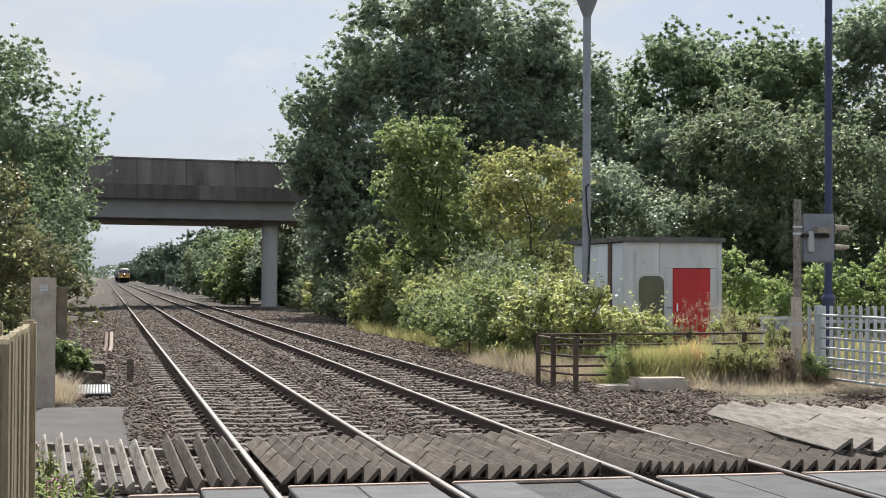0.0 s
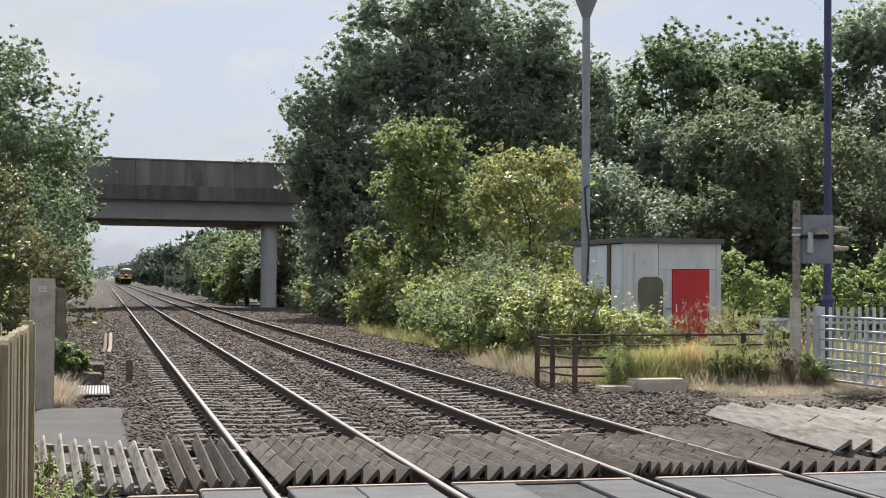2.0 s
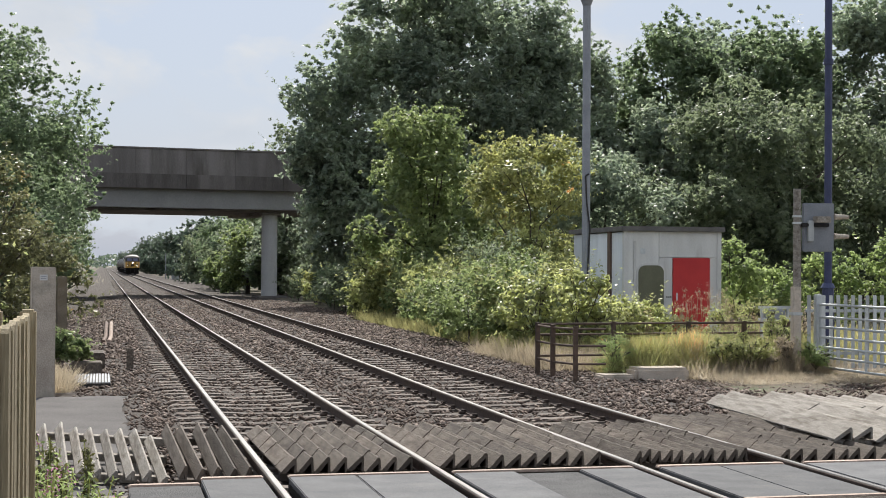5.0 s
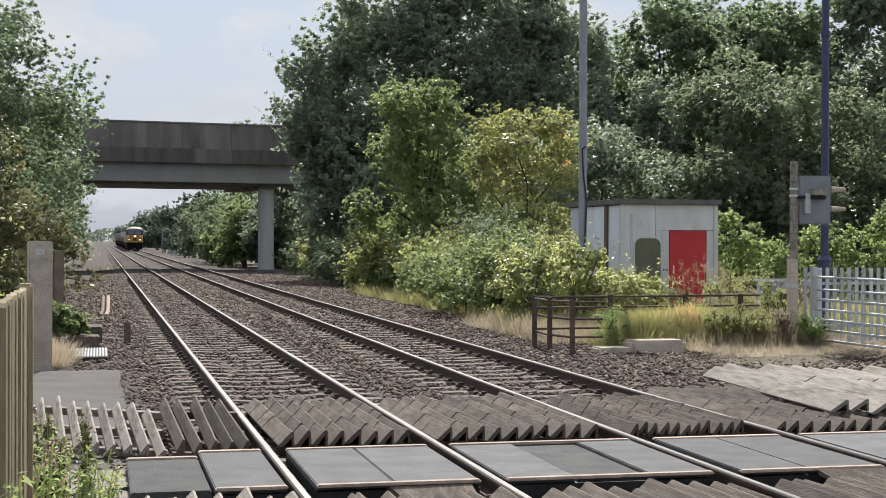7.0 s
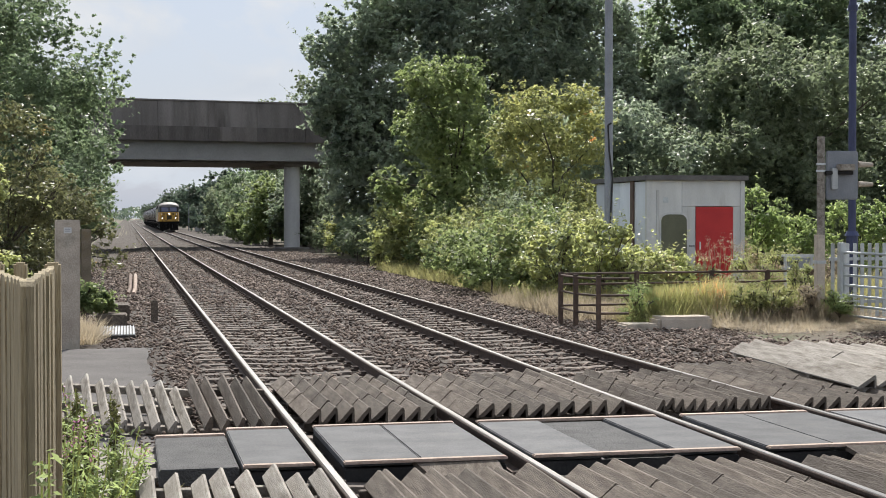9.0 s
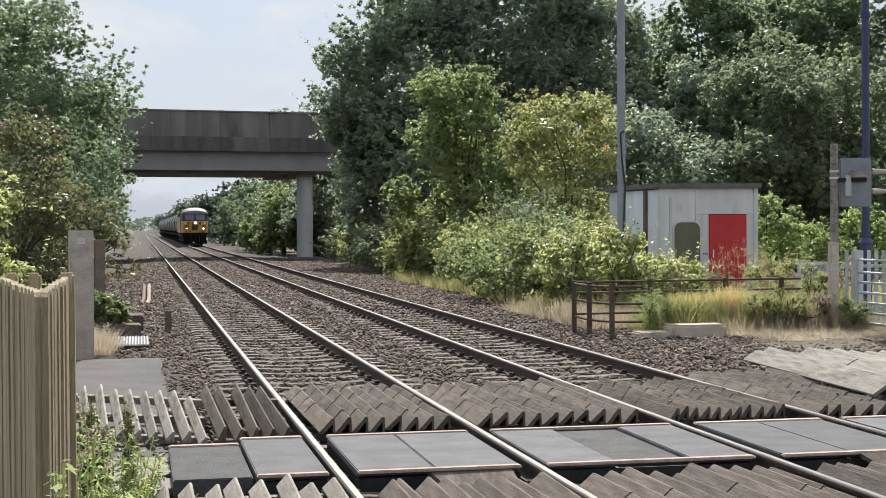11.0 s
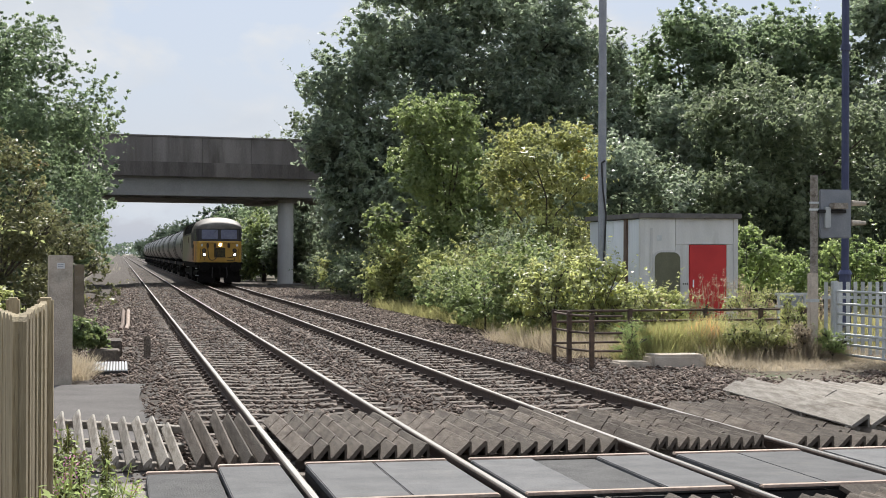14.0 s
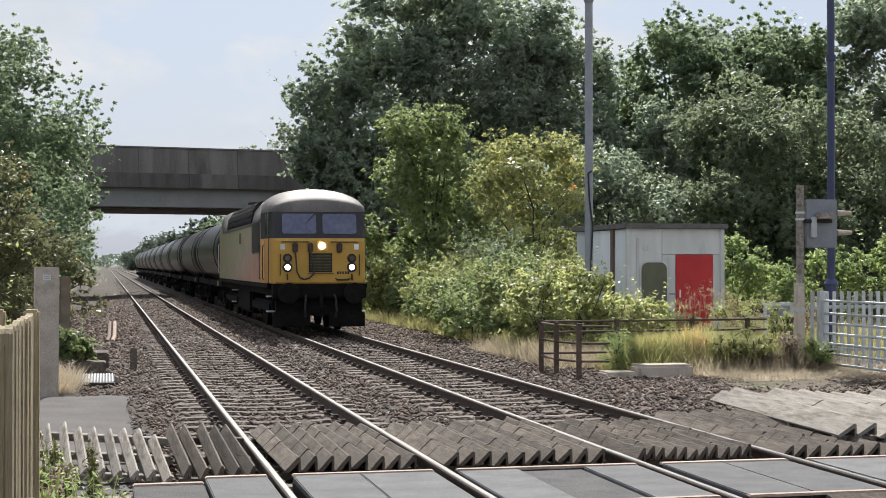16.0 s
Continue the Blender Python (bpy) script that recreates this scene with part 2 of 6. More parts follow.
M = {
    "ground": mat("ground_soil", (0.075, 0.060, 0.044), (0.15, 0.125, 0.088), 1.2, 0.95, 0, 0.6, 30, grime=(0.09, 0.11, 0.045), spots=0.5),
    # darker than the loose stones: shade between stones is put into the colour
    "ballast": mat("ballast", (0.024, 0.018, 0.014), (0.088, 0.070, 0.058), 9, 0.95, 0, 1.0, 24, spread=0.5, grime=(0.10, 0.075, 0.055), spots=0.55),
    "steel": mat("rail_head_steel", (0.13, 0.124, 0.118), (0.23, 0.222, 0.215), 14, 0.38, 1.0, 0.05, 90, streak=(3, 0.1, 3)),
    "rust": mat("rail_rust", (0.042, 0.028, 0.022), (0.085, 0.056, 0.042), 12, 0.85, 0.0, 0.3, 80),
    "sleeper": mat("sleeper_concrete", (0.115, 0.094, 0.080), (0.225, 0.19, 0.162), 5, 0.9, 0, 0.4, 50, grime=(0.07, 0.05, 0.038), spots=0.47),
    "timber": mat("weathered_timber", (0.082, 0.065, 0.052), (0.185, 0.152, 0.122), 5, 0.9, 0, 0.6, 34, streak=(5, 0.5, 5), grime=(0.075, 0.056, 0.042), spots=0.46, differ=0.30, island=0.10),
    "bleached": mat("bleached_timber", (0.23, 0.205, 0.175), (0.40, 0.365, 0.32), 5, 0.9, 0, 0.5, 34, streak=(5, 0.5, 5), grime=(0.15, 0.125, 0.098), spots=0.48, differ=0.18, island=0.06),
    "fence": mat("fence_timber", (0.27, 0.215, 0.13), (0.46, 0.38, 0.245), 3.5, 0.9, 0, 0.4, 30, streak=(6, 6, 0.5), grime=(0.18, 0.17, 0.10), spots=0.52),
    "rubber": mat("crossing_rubber", (0.095, 0.096, 0.099), (0.15, 0.15, 0.152), 3, 0.92, 0, 0.25, 60, grime=(0.17, 0.165, 0.155), spots=0.56),
    "asphalt": mat("old_asphalt", (0.060, 0.060, 0.061), (0.135, 0.132, 0.130), 4, 0.95, 0, 0.9, 55, spread=0.45),
    "tarmac": mat("worn_tarmac", (0.058, 0.053, 0.051), (0.118, 0.108, 0.103), 1.4, 0.95, 0, 0.6, 50, spread=0.4, grime=(0.15, 0.137, 0.125), spots=0.56),
    "stained": mat("stained_concrete", (0.105, 0.092, 0.086), (0.185, 0.165, 0.157), 0.6, 0.9, 0, 0.2, 18, streak=(2.2, 2.2, 0.35), grime=(0.075, 0.066, 0.06), spots=0.5),
    "dusty": mat("dusty_path", (0.17, 0.15, 0.13), (0.30, 0.27, 0.24), 3, 0.95, 0, 0.8, 45, spread=0.45, grime=(0.12, 0.105, 0.09), spots=0.55),
    "edge": mat("edge_strip", (0.34, 0.25, 0.20), (0.50, 0.39, 0.32), 5, 0.85, 0, 0.2, 40),
    "dark": mat("dark_metal", (0.013, 0.013, 0.014), (0.034, 0.032, 0.031), 6, 0.7, 0.2, 0.2, 40),
    "concrete": mat("bridge_concrete", (0.155, 0.138, 0.13), (0.255, 0.232, 0.222), 0.55, 0.9, 0, 0.2, 18, streak=(2.2, 2.2, 0.35), grime=(0.10, 0.088, 0.08), spots=0.5),
    "beam": mat("bridge_beam", (0.235, 0.23, 0.226), (0.31, 0.30, 0.296), 0.5, 0.85, 0, 0.1, 14, grime=(0.24, 0.235, 0.23), spots=0.56),
    "pier": mat("pier_concrete", (0.46, 0.45, 0.45), (0.58, 0.57, 0.565), 0.8, 0.85, 0, 0.1, 20, streak=(2, 2, 0.4), grime=(0.38, 0.365, 0.35), spots=0.56),
    "post": mat("post_concrete", (0.38, 0.32, 0.26), (0.56, 0.49, 0.41), 3, 0.9, 0, 0.4, 45, grime=(0.20, 0.19, 0.15), spots=0.52),
    "oldpost": mat("lichen_post", (0.13, 0.105, 0.075), (0.24, 0.20, 0.15), 3, 0.9, 0, 0.5, 40, grime=(0.17, 0.12, 0.06), spots=0.5),
    "bark": mat("bark", (0.05, 0.042, 0.033), (0.12, 0.10, 0.08), 6, 0.9, 0, 0.6, 30, streak=(4, 4, 1)),
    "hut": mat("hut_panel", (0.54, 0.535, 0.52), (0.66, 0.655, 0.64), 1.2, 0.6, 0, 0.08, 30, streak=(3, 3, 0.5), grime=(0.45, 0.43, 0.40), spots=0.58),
    # lighter, bluer copy of the hut panel: sky light painted into the side
    "hut_side": mat("hut_panel_sky_tint", (0.66, 0.69, 0.74), (0.76, 0.79, 0.84), 1.2, 0.55, 0, 0.05, 30, streak=(3, 3, 0.5), grime=(0.55, 0.56, 0.58), spots=0.6),
    "red": mat("red_paint", (0.52, 0.022, 0.025), (0.64, 0.035, 0.035), 2, 0.5, 0, 0.05, 40),
    "olive": mat("olive_board", (0.12, 0.12, 0.075), (0.17, 0.17, 0.11), 2, 0.7, 0, 0.1, 30),
    "galv": mat("galvanised_steel", (0.44, 0.465, 0.47), (0.60, 0.62, 0.62), 5, 0.55, 0.2, 0.08, 50),
    "grey": mat("grey_paint", (0.20, 0.215, 0.24), (0.28, 0.295, 0.32), 3, 0.55, 0, 0.08, 40),
    "navy": mat("navy_paint", (0.025, 0.032, 0.085), (0.042, 0.052, 0.12), 3, 0.4, 0, 0.05, 40),
    "rustrail": mat("rusty_railing", (0.055, 0.040, 0.032), (0.13, 0.085, 0.06), 8, 0.85, 0, 0.3, 50),
    "trim": mat("brown_trim", (0.10, 0.065, 0.05), (0.18, 0.12, 0.09), 4, 0.8, 0, 0.1, 40),
    "roof": mat("dark_roof_edge", (0.085, 0.08, 0.078), (0.14, 0.13, 0.125), 4, 0.8, 0, 0.1, 40),
    "yellow": mat("warning_yellow_paint", (0.52, 0.29, 0.045), (0.66, 0.38, 0.065), 1.6, 0.5, 0, 0.06, 25, grime=(0.36, 0.21, 0.05), spots=0.58),
    "cabgrey": mat("dark_cab_paint", (0.014, 0.012, 0.015), (0.030, 0.026, 0.029), 2, 0.55, 0, 0.06, 30),
    "locoroof": mat("sooty_roof", (0.12, 0.108, 0.10), (0.20, 0.18, 0.165), 1.4, 0.6, 0, 0.1, 25, grime=(0.085, 0.072, 0.062), spots=0.5),
    "tank": mat("tank_steel", (0.012, 0.012, 0.014), (0.030, 0.029, 0.032), 0.9, 0.36, 0.15, 0.05, 20, streak=(1, 1.5, 0.5), grime=(0.045, 0.039, 0.036), spots=0.58),
    "under": mat("underframe_grime", (0.005, 0.0045, 0.0045), (0.013, 0.011, 0.0105), 5, 0.85, 0, 0.3, 30),
    "white": mat("white_paint", (0.70, 0.70, 0.69), (0.80, 0.80, 0.79), 4, 0.6, 0, 0.05, 40),
    "rubberhose": mat("black_hose", (0.015, 0.015, 0.016), (0.03, 0.03, 0.03), 9, 0.6, 0, 0.1, 50),
    "screen": mat("cab_window_glass", (0.085, 0.09, 0.15), (0.13, 0.135, 0.20), 1, 0.14, 0.0, 0.0, 9),
    "grille": mat("radiator_grille", (0.09, 0.075, 0.035), (0.15, 0.12, 0.06), 8, 0.8, 0.2, 0.6, 70),
    "lamp": glow("lit_headlamp", (1.0, 0.96, 0.88), 9.0),
    "marker": glow("lit_marker_lamp", (1.0, 0.94, 0.82), 4.5),
    "brick": mat("old_brick", (0.17, 0.10, 0.075), (0.26, 0.17, 0.13), 6, 0.9, 0, 0.4, 40),
    "leaf_dark": leaf_mat("leaves_dark_green", (0.131, 0.168, 0.131), (0.450, 0.497, 0.373), 0.30, 0.25),
    "leaf_mid": leaf_mat("leaves_mid_green", (0.085, 0.124, 0.077), (0.297, 0.354, 0.216), 0.4, 0.3),
    "leaf_grey": leaf_mat("leaves_grey_green", (0.090, 0.117, 0.076), (0.302, 0.338, 0.218), 0.4, 0.28),
    "leaf_haw": leaf_mat("leaves_hawthorn", (0.096, 0.138, 0.062), (0.366, 0.409, 0.188), 0.5, 0.3),
    "leaf_gold": leaf_mat("leaves_yellow_green", (0.134, 0.158, 0.071), (0.488, 0.473, 0.207), 0.5, 0.3, (0.786, 0.430, 0.215)),
    "leaf_bramble": leaf_mat("leaves_bramble", (0.147, 0.176, 0.084), (0.619, 0.614, 0.279), 0.6, 0.3, (1.026, 0.679, 0.347)),
    "leaf_hedge": leaf_mat("leaves_bright_hedge", (0.133, 0.183, 0.073), (0.443, 0.504, 0.222), 0.6, 0.32),
    "leaf_olive": leaf_mat("leaves_olive_yellow", (0.075, 0.082, 0.042), (0.255, 0.245, 0.125), 0.6, 0.25, (0.42, 0.27, 0.13)),
    # greyed and bluer: the haze of distance is mixed into this leaf colour
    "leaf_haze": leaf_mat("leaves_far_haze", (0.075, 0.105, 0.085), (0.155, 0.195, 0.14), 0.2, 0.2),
    "grass": leaf_mat("verge_grass", (0.159, 0.158, 0.066), (0.507, 0.449, 0.225), 0.7, 0.25),
    "straw": leaf_mat("dry_grass", (0.223, 0.181, 0.142), (0.502, 0.409, 0.319), 0.8, 0.25),
    "seed": leaf_mat("pale_seed_heads", (0.26, 0.17, 0.13), (0.50, 0.37, 0.29), 2.0, 0.25),
    "dock": leaf_mat("seeding_dock", (0.055, 0.048, 0.022), (0.15, 0.15, 0.055), 3.0, 0.25),
    "pink": leaf_mat("pink_flowers", (0.35, 0.12, 0.28), (0.55, 0.25, 0.45), 1, 0.25),
}

# ---- mesh helpers ----


def thing(name, label, category, group="", kind="", m=None):
    ob = tagged(new(name), label, category, group, kind)
    if m is not None:
        ob.matrix_basis = m
    return ob


def part(name, bm, material, parent=None, label="", smooth=False):
    me = bpy.data.meshes.new(name)
    bm.to_mesh(me)
    bm.free()
    me.materials.append(M[material] if isinstance(material, str) else material)
    if smooth:
        me.polygons.foreach_set("use_smooth", [True] * len(me.polygons))
    ob = new(name, me)
    ob.parent = parent
    return tagged(ob, label)


def box(x0, x1, y0, y1, z0, z1, bevel=0.0, bm=None, turn=None):
    """A box, its edges bevelled; added to bm when that is given."""
    b2 = bmesh.new()
    bmesh.ops.create_cube(b2, size=1)
    for v in b2.verts:
        v.co = Vector(((x0 + x1) / 2 + v.co.x * (x1 - x0), (y0 + y1) / 2 + v.co.y * (y1 - y0), (z0 + z1) / 2 + v.co.z * (z1 - z0)))
    if bevel:
        bmesh.ops.bevel(b2, geom=b2.edges[:], offset=bevel, segments=2, affect="EDGES")
    if turn:
        b2.transform(turn)
    return merge(bm, b2)


def merge(bm, b2):
    if bm is None:
        return b2
    me = bpy.data.meshes.new("tmp")
    b2.to_mesh(me)
    b2.free()
    bm.from_mesh(me)
    bpy.data.meshes.remove(me)
    return bm


def tube(p, q, r0, r1=None, seg=10, bm=None, cap=True):
    p, q = Vector(p), Vector(q)
    r1 = r0 if r1 is None else r1
    b2 = bmesh.new()
    bmesh.ops.create_cone(b2, segments=seg, cap_ends=cap, radius1=r0, radius2=r1, depth=(q - p).length)
    b2.transform(Matrix.Translation((p + q) / 2) @ (q - p).to_track_quat("Z", "Y").to_matrix().to_4x4())
    return merge(bm, b2)


def pipe(points, r, seg=8, bm=None):
    for a, b in zip(points, points[1:]):
        bm = tube(a, b, r, r, seg, bm)
    return bm


def prism(outline, y0, y1, bm=None, shift=0.0):
    """Extrudes an outline of (x, z) along y."""
    b2 = bmesh.new()
    a = [b2.verts.new((x, y0, z)) for x, z in outline]
    b = [b2.verts.new((x + shift, y1, z)) for x, z in outline]
    n = len(outline)
    b2.faces.new(a)
    b2.faces.new(b[::-1])
    for i in range(n):
        b2.faces.new((a[i], b[i], b[(i + 1) % n], a[(i + 1) % n]))
    bmesh.ops.recalc_face_normals(b2, faces=b2.faces[:])
    return merge(bm, b2)


def raw_mesh(name, verts, faces, material, parent=None):
    """A mesh from arrays: verts (n, 3), faces (m, 3 or 4)."""
    k = faces.shape[1]
    me = bpy.data.meshes.new(name)
    me.vertices.add(len(verts))
    me.vertices.foreach_set("co", verts.astype(np.float32).ravel())
    me.loops.add(faces.size)
    me.loops.foreach_set("vertex_index", faces.astype(np.int32).ravel())
    me.polygons.add(len(faces))
    me.polygons.foreach_set("loop_start", np.arange(0, faces.size, k, dtype=np.int32))
    me.polygons.foreach_set("loop_total", np.full(len(faces), k, dtype=np.int32))
    me.update(calc_edges=True)
    me.materials.append(M[material] if isinstance(material, str) else material)
    ob = new(name, me)
    ob.parent = parent
    return ob


rng = np.random.default_rng(7)


def unit(v):
    return v / np.maximum(np.linalg.norm(v, axis=1, keepdims=True), 1e-9)


def leaves(points, size, out=None, slim=0.55, droop=0.3, corners=4):
    """A diamond or, farther off, three-cornered leaf at each point. out: the way each leaf faces, roughly."""
    n = len(points)
    face = unit(rng.normal(size=(n, 3)) * 0.52 + (out * 0.8 if out is not None else 0) + np.array([0, 0.1, 0.8]))
    along = unit(np.cross(face, rng.normal(size=(n, 3))) + np.array([0, 0, -droop]))
    side = unit(np.cross(face, along))
    s = size * rng.uniform(0.6, 1.35, (n, 1))
    if corners == 3:
        v = np.stack([points - along * s * 0.5 - side * s * slim * 0.5, points - along * s * 0.5 + side * s * slim * 0.5, points + along * s * 0.5], 1)
        return v.reshape(-1, 3), np.arange(3 * n).reshape(-1, 3)
    v = np.empty((n, 4, 3))
    v[:, 0] = points - along * s * 0.5
    v[:, 1] = points + side * s * slim * 0.5 + face * s * 0.08
    v[:, 2] = points + along * s * 0.5
    v[:, 3] = points - side * s * slim * 0.5 + face * s * 0.08
    return v.reshape(-1, 3), np.arange(4 * n).reshape(-1, 4)


def crown_points(lobes, per, clump=0.45, shell=0.62):
    """Leaf places in rounded tufts over lobes (x, y, z, rx, ry, rz); per: leaves for each square metre of lobe surface."""
    pts, outs, sizes = [], [], []
    k = 20
    for x, y, z, rx, ry, rz in lobes:
        area = 4 * math.pi * ((rx * ry) ** 1.6 / 3 + (rx * rz) ** 1.6 / 3 + (ry * rz) ** 1.6 / 3) ** (1 / 1.6)
        n = max(10, int(area * per / k))
        d = unit(rng.normal(size=(n, 3)))
        d[:, 2] += 0.15
        r = shell + (1.08 - shell) * rng.uniform(0, 1, (n, 1)) ** 0.6
        spike = (rng.uniform(size=(n, 1)) < 0.22) * rng.uniform(0.03, 0.26, (n, 1))
        c = np.array([x, y, z]) + d * (r + spike) * np.array([rx, ry, rz])
        # every tuft is a small dome of leaves turned outwards and up
        lead = unit(d * 0.7 + np.array([0, 0, 0.6]) + rng.normal(size=(n, 3)) * 0.35)
        q = unit(rng.normal(size=(n, k, 3)) + lead[:, None, :] * 0.9)
        cs = clump * rng.uniform(0.35, 0.95, (n, 1, 1))
        p = c[:, None, :] + q * cs * rng.uniform(0.35, 1.0, (n, k, 1)) ** 0.5 * np.array([1.0, 1.0, 0.75])
        pts.append(p.reshape(-1, 3))
        outs.append(unit(q * 0.8 + lead[:, None, :] * 0.6 + rng.normal(size=q.shape) * 0.2).reshape(-1, 3))
        sizes.append(np.ones(n * k))
        # larger leaves deep inside close the crown
        n2 = max(20, int(area * per * 0.24))
        d2 = unit(rng.normal(size=(n2, 3)))
        pts.append(np.array([x, y, z]) + d2 * rng.uniform(0.25, 0.82, (n2, 1)) * np.array([rx, ry, rz]))
        outs.append(d2)
        sizes.append(np.full(n2, 1.6))
        m = 2 + int(area * 0.2)
        b = unit(rng.normal(size=(m, 3)) + np.array([0, -0.2, 0.6]))
        root = np.array([x, y, z]) + b * np.array([rx, ry, rz]) * 0.95
        reach = clump * rng.uniform(0.8, 2.3, (m, 1, 1))
        u = np.linspace(0, 1, 16)[None, :, None]
        bend = unit(rng.normal(size=(m, 3)))[:, None, :] * 0.5
        shoot = root[:, None, :] + (b[:, None, :] * u + bend * u * u + np.array([0, 0, 0.45]) * (u - 0.9 * u * u)) * reach
        shoot = shoot + rng.normal(size=shoot.shape) * clump * 0.10
        pts.append(shoot.reshape(-1, 3))
        outs.append(np.repeat(b, 16, axis=0))
        sizes.append(np.full(m * 16, 0.9))
    return np.concatenate(pts), np.concatenate(outs), np.concatenate(sizes)


def spar(p, q, r0, r1, seg):
    """A tapered round bar as arrays."""
    p, q = np.array(p, float), np.array(q, float)
    d = (q - p) / max(1e-6, np.linalg.norm(q - p))
    u = np.cross(d, (0.31, 0.92, 0.2))
    u /= np.linalg.norm(u)
    w = np.cross(d, u)
    a = np.arange(seg) * 2 * math.pi / seg
    ring = np.cos(a)[:, None] * u + np.sin(a)[:, None] * w
    k = np.arange(seg)
    return np.concatenate([p + ring * r0, q + ring * r1]), np.stack([k, (k + 1) % seg, seg + (k + 1) % seg, seg + k], 1)


def limbs(lobes, girth):
    """A tapered trunk that forks to every lobe, as arrays."""
    bars = []
    top = max(l[2] for l in lobes)
    mx, my = np.mean([l[0] for l in lobes]), np.mean([l[1] for l in lobes])
    fork = np.array([mx * 0.4, my * 0.4, top * 0.33])
    mid = np.array([mx * 0.15, 0, top * 0.15])
    bars.append(spar((0, 0, -0.2), mid, girth * 1.25, girth, 9))
    bars.append(spar(mid, fork, girth, girth * 0.75, 9))
    for x, y, z, rx, ry, rz in lobes[:: max(1, len(lobes) // 9)]:
        end = np.array([x, y, z + rz * 0.2])
        knee = fork + (end - fork) * 0.5 + np.array([rng.normal() * 0.3, rng.normal() * 0.3, 0.4]) * min(1, top / 8)
        bars.append(spar(fork, knee, girth * 0.45, girth * 0.25, 6))
        bars.append(spar(knee, end, girth * 0.25, 0.02, 6))
        for _ in range(2):
            d = unit(rng.normal(size=(1, 3)))[0]
            bars.append(spar(knee + (end - knee) * rng.uniform(0.1, 0.7), np.array([x + d[0] * rx * 0.85, y + d[1] * ry * 0.85, z + abs(d[2]) * rz * 0.85]), girth * 0.14, 0.012, 5))
    vs, fs, k = [], [], 0
    for v, f in bars:
        vs.append(v)
        fs.append(f + k)
        k += len(v)
    return np.concatenate(vs), np.concatenate(fs)


def plant(name, label, category, base, lobes, leaf, size, per, girth=0.2, clump=0.45, group="", shell=0.62, slim=0.55):
    """A tree or bush: trunk with limbs, and a crown of leaves."""
    x, y, z = base
    t = thing(name, label, category, group, m=pose(x, y, z))
    local = [(a - x, b - y, c - z, d, e, f) for a, b, c, d, e, f in lobes]
    raw_mesh("trunk", *limbs(local, girth), "bark", t)
    p, o, k = crown_points(local, per * 0.86, clump, shell)
    keep = p[:, 2] > 0.05
    raw_mesh("crown", *leaves(p[keep], size * k[keep, None], o[keep], slim, 0.3, 3 if y > 44 else 4), leaf, t)
    return t


def blades(area, n, height, width, material, name, label, lean=0.35, zfun=None):
    """Grass: n blades on a field (x0, x1, y0, y1) in tufts."""
    x0, x1, y0, y1 = area
    tufts = max(4, n // 9)
    c = np.stack([rng.uniform(x0, x1, tufts), rng.uniform(y0, y1, tufts)], 1)
    hs = rng.uniform(0.45, 1.2, tufts)
    i = rng.integers(0, tufts, n)
    xy = c[i] + rng.normal(size=(n, 2)) * 0.06
    h = height * hs[i] * rng.uniform(0.5, 1.15, n)
    a = rng.uniform(0, 2 * math.pi, n)
    d = np.stack([np.cos(a), np.sin(a)], 1)
    out = xy - c[i] + rng.normal(size=(n, 2)) * lean * 0.3
    z = np.full(n, -0.22) if zfun is None else zfun(xy[:, 0], xy[:, 1])
    v = np.empty((n, 4, 3))
    v[:, 0] = np.c_[xy - d * width / 2, z]
    v[:, 1] = np.c_[xy + d * width / 2, z]
    v[:, 2] = np.c_[xy + d * width * 0.4 + out * 1.0, z + h * 0.65]
    v[:, 3] = np.c_[xy + out * 1.6, z + h]
    ob = raw_mesh(name, v.reshape(-1, 3), np.arange(4 * n).reshape(-1, 4), material)
    return tagged(ob, label, "grass", kind="stuff")

# ---- ground and track ----
GROUND = -0.30
RAILS = (1.414, 2.919, 4.770, 6.275)
TRACKS = ((RAILS[0] + RAILS[1]) / 2, (RAILS[2] + RAILS[3]) / 2)


def make_ground():
    xs = np.concatenate([[-2500, -600, -150, -60], np.arange(-30, 60, 1.5), [80, 160, 600, 2500]])
    ys = np.concatenate([[-2500, -600, -100, -20], np.arange(-6, 130, 1.5), [160, 220, 320, 600, 1400, 4500]])
    gx, gy = np.meshgrid(xs, ys)
    gz = GROUND + 0.05 * np.sin(gx * 0.9 + 1.3 * np.sin(gy * 0.35)) * np.cos(gy * 0.6)
    v = np.stack([gx, gy, gz], -1).reshape(-1, 3)
    nx, ny = len(xs), len(ys)
    i = (np.arange(ny - 1)[:, None] * nx + np.arange(nx - 1)).ravel()
    tagged(raw_mesh("ground", v, np.stack([i, i + 1, i + nx + 1, i + nx], 1), "ground"), "dry brown earth with thin grass beside the railway", "ground", kind="structure")


BED = ((-2.6, -0.26), (-1.6, -0.262), (0.1, -0.25), (0.9, -0.185), (3.6, -0.18), (3.85, -0.195), (4.1, -0.18), (7.1, -0.185), (7.9, -0.24), (10.6, -0.29), (11.5, -0.38))


def bed_height(x):
    return np.interp(x, [a for a, b in BED], [b for a, b in BED])


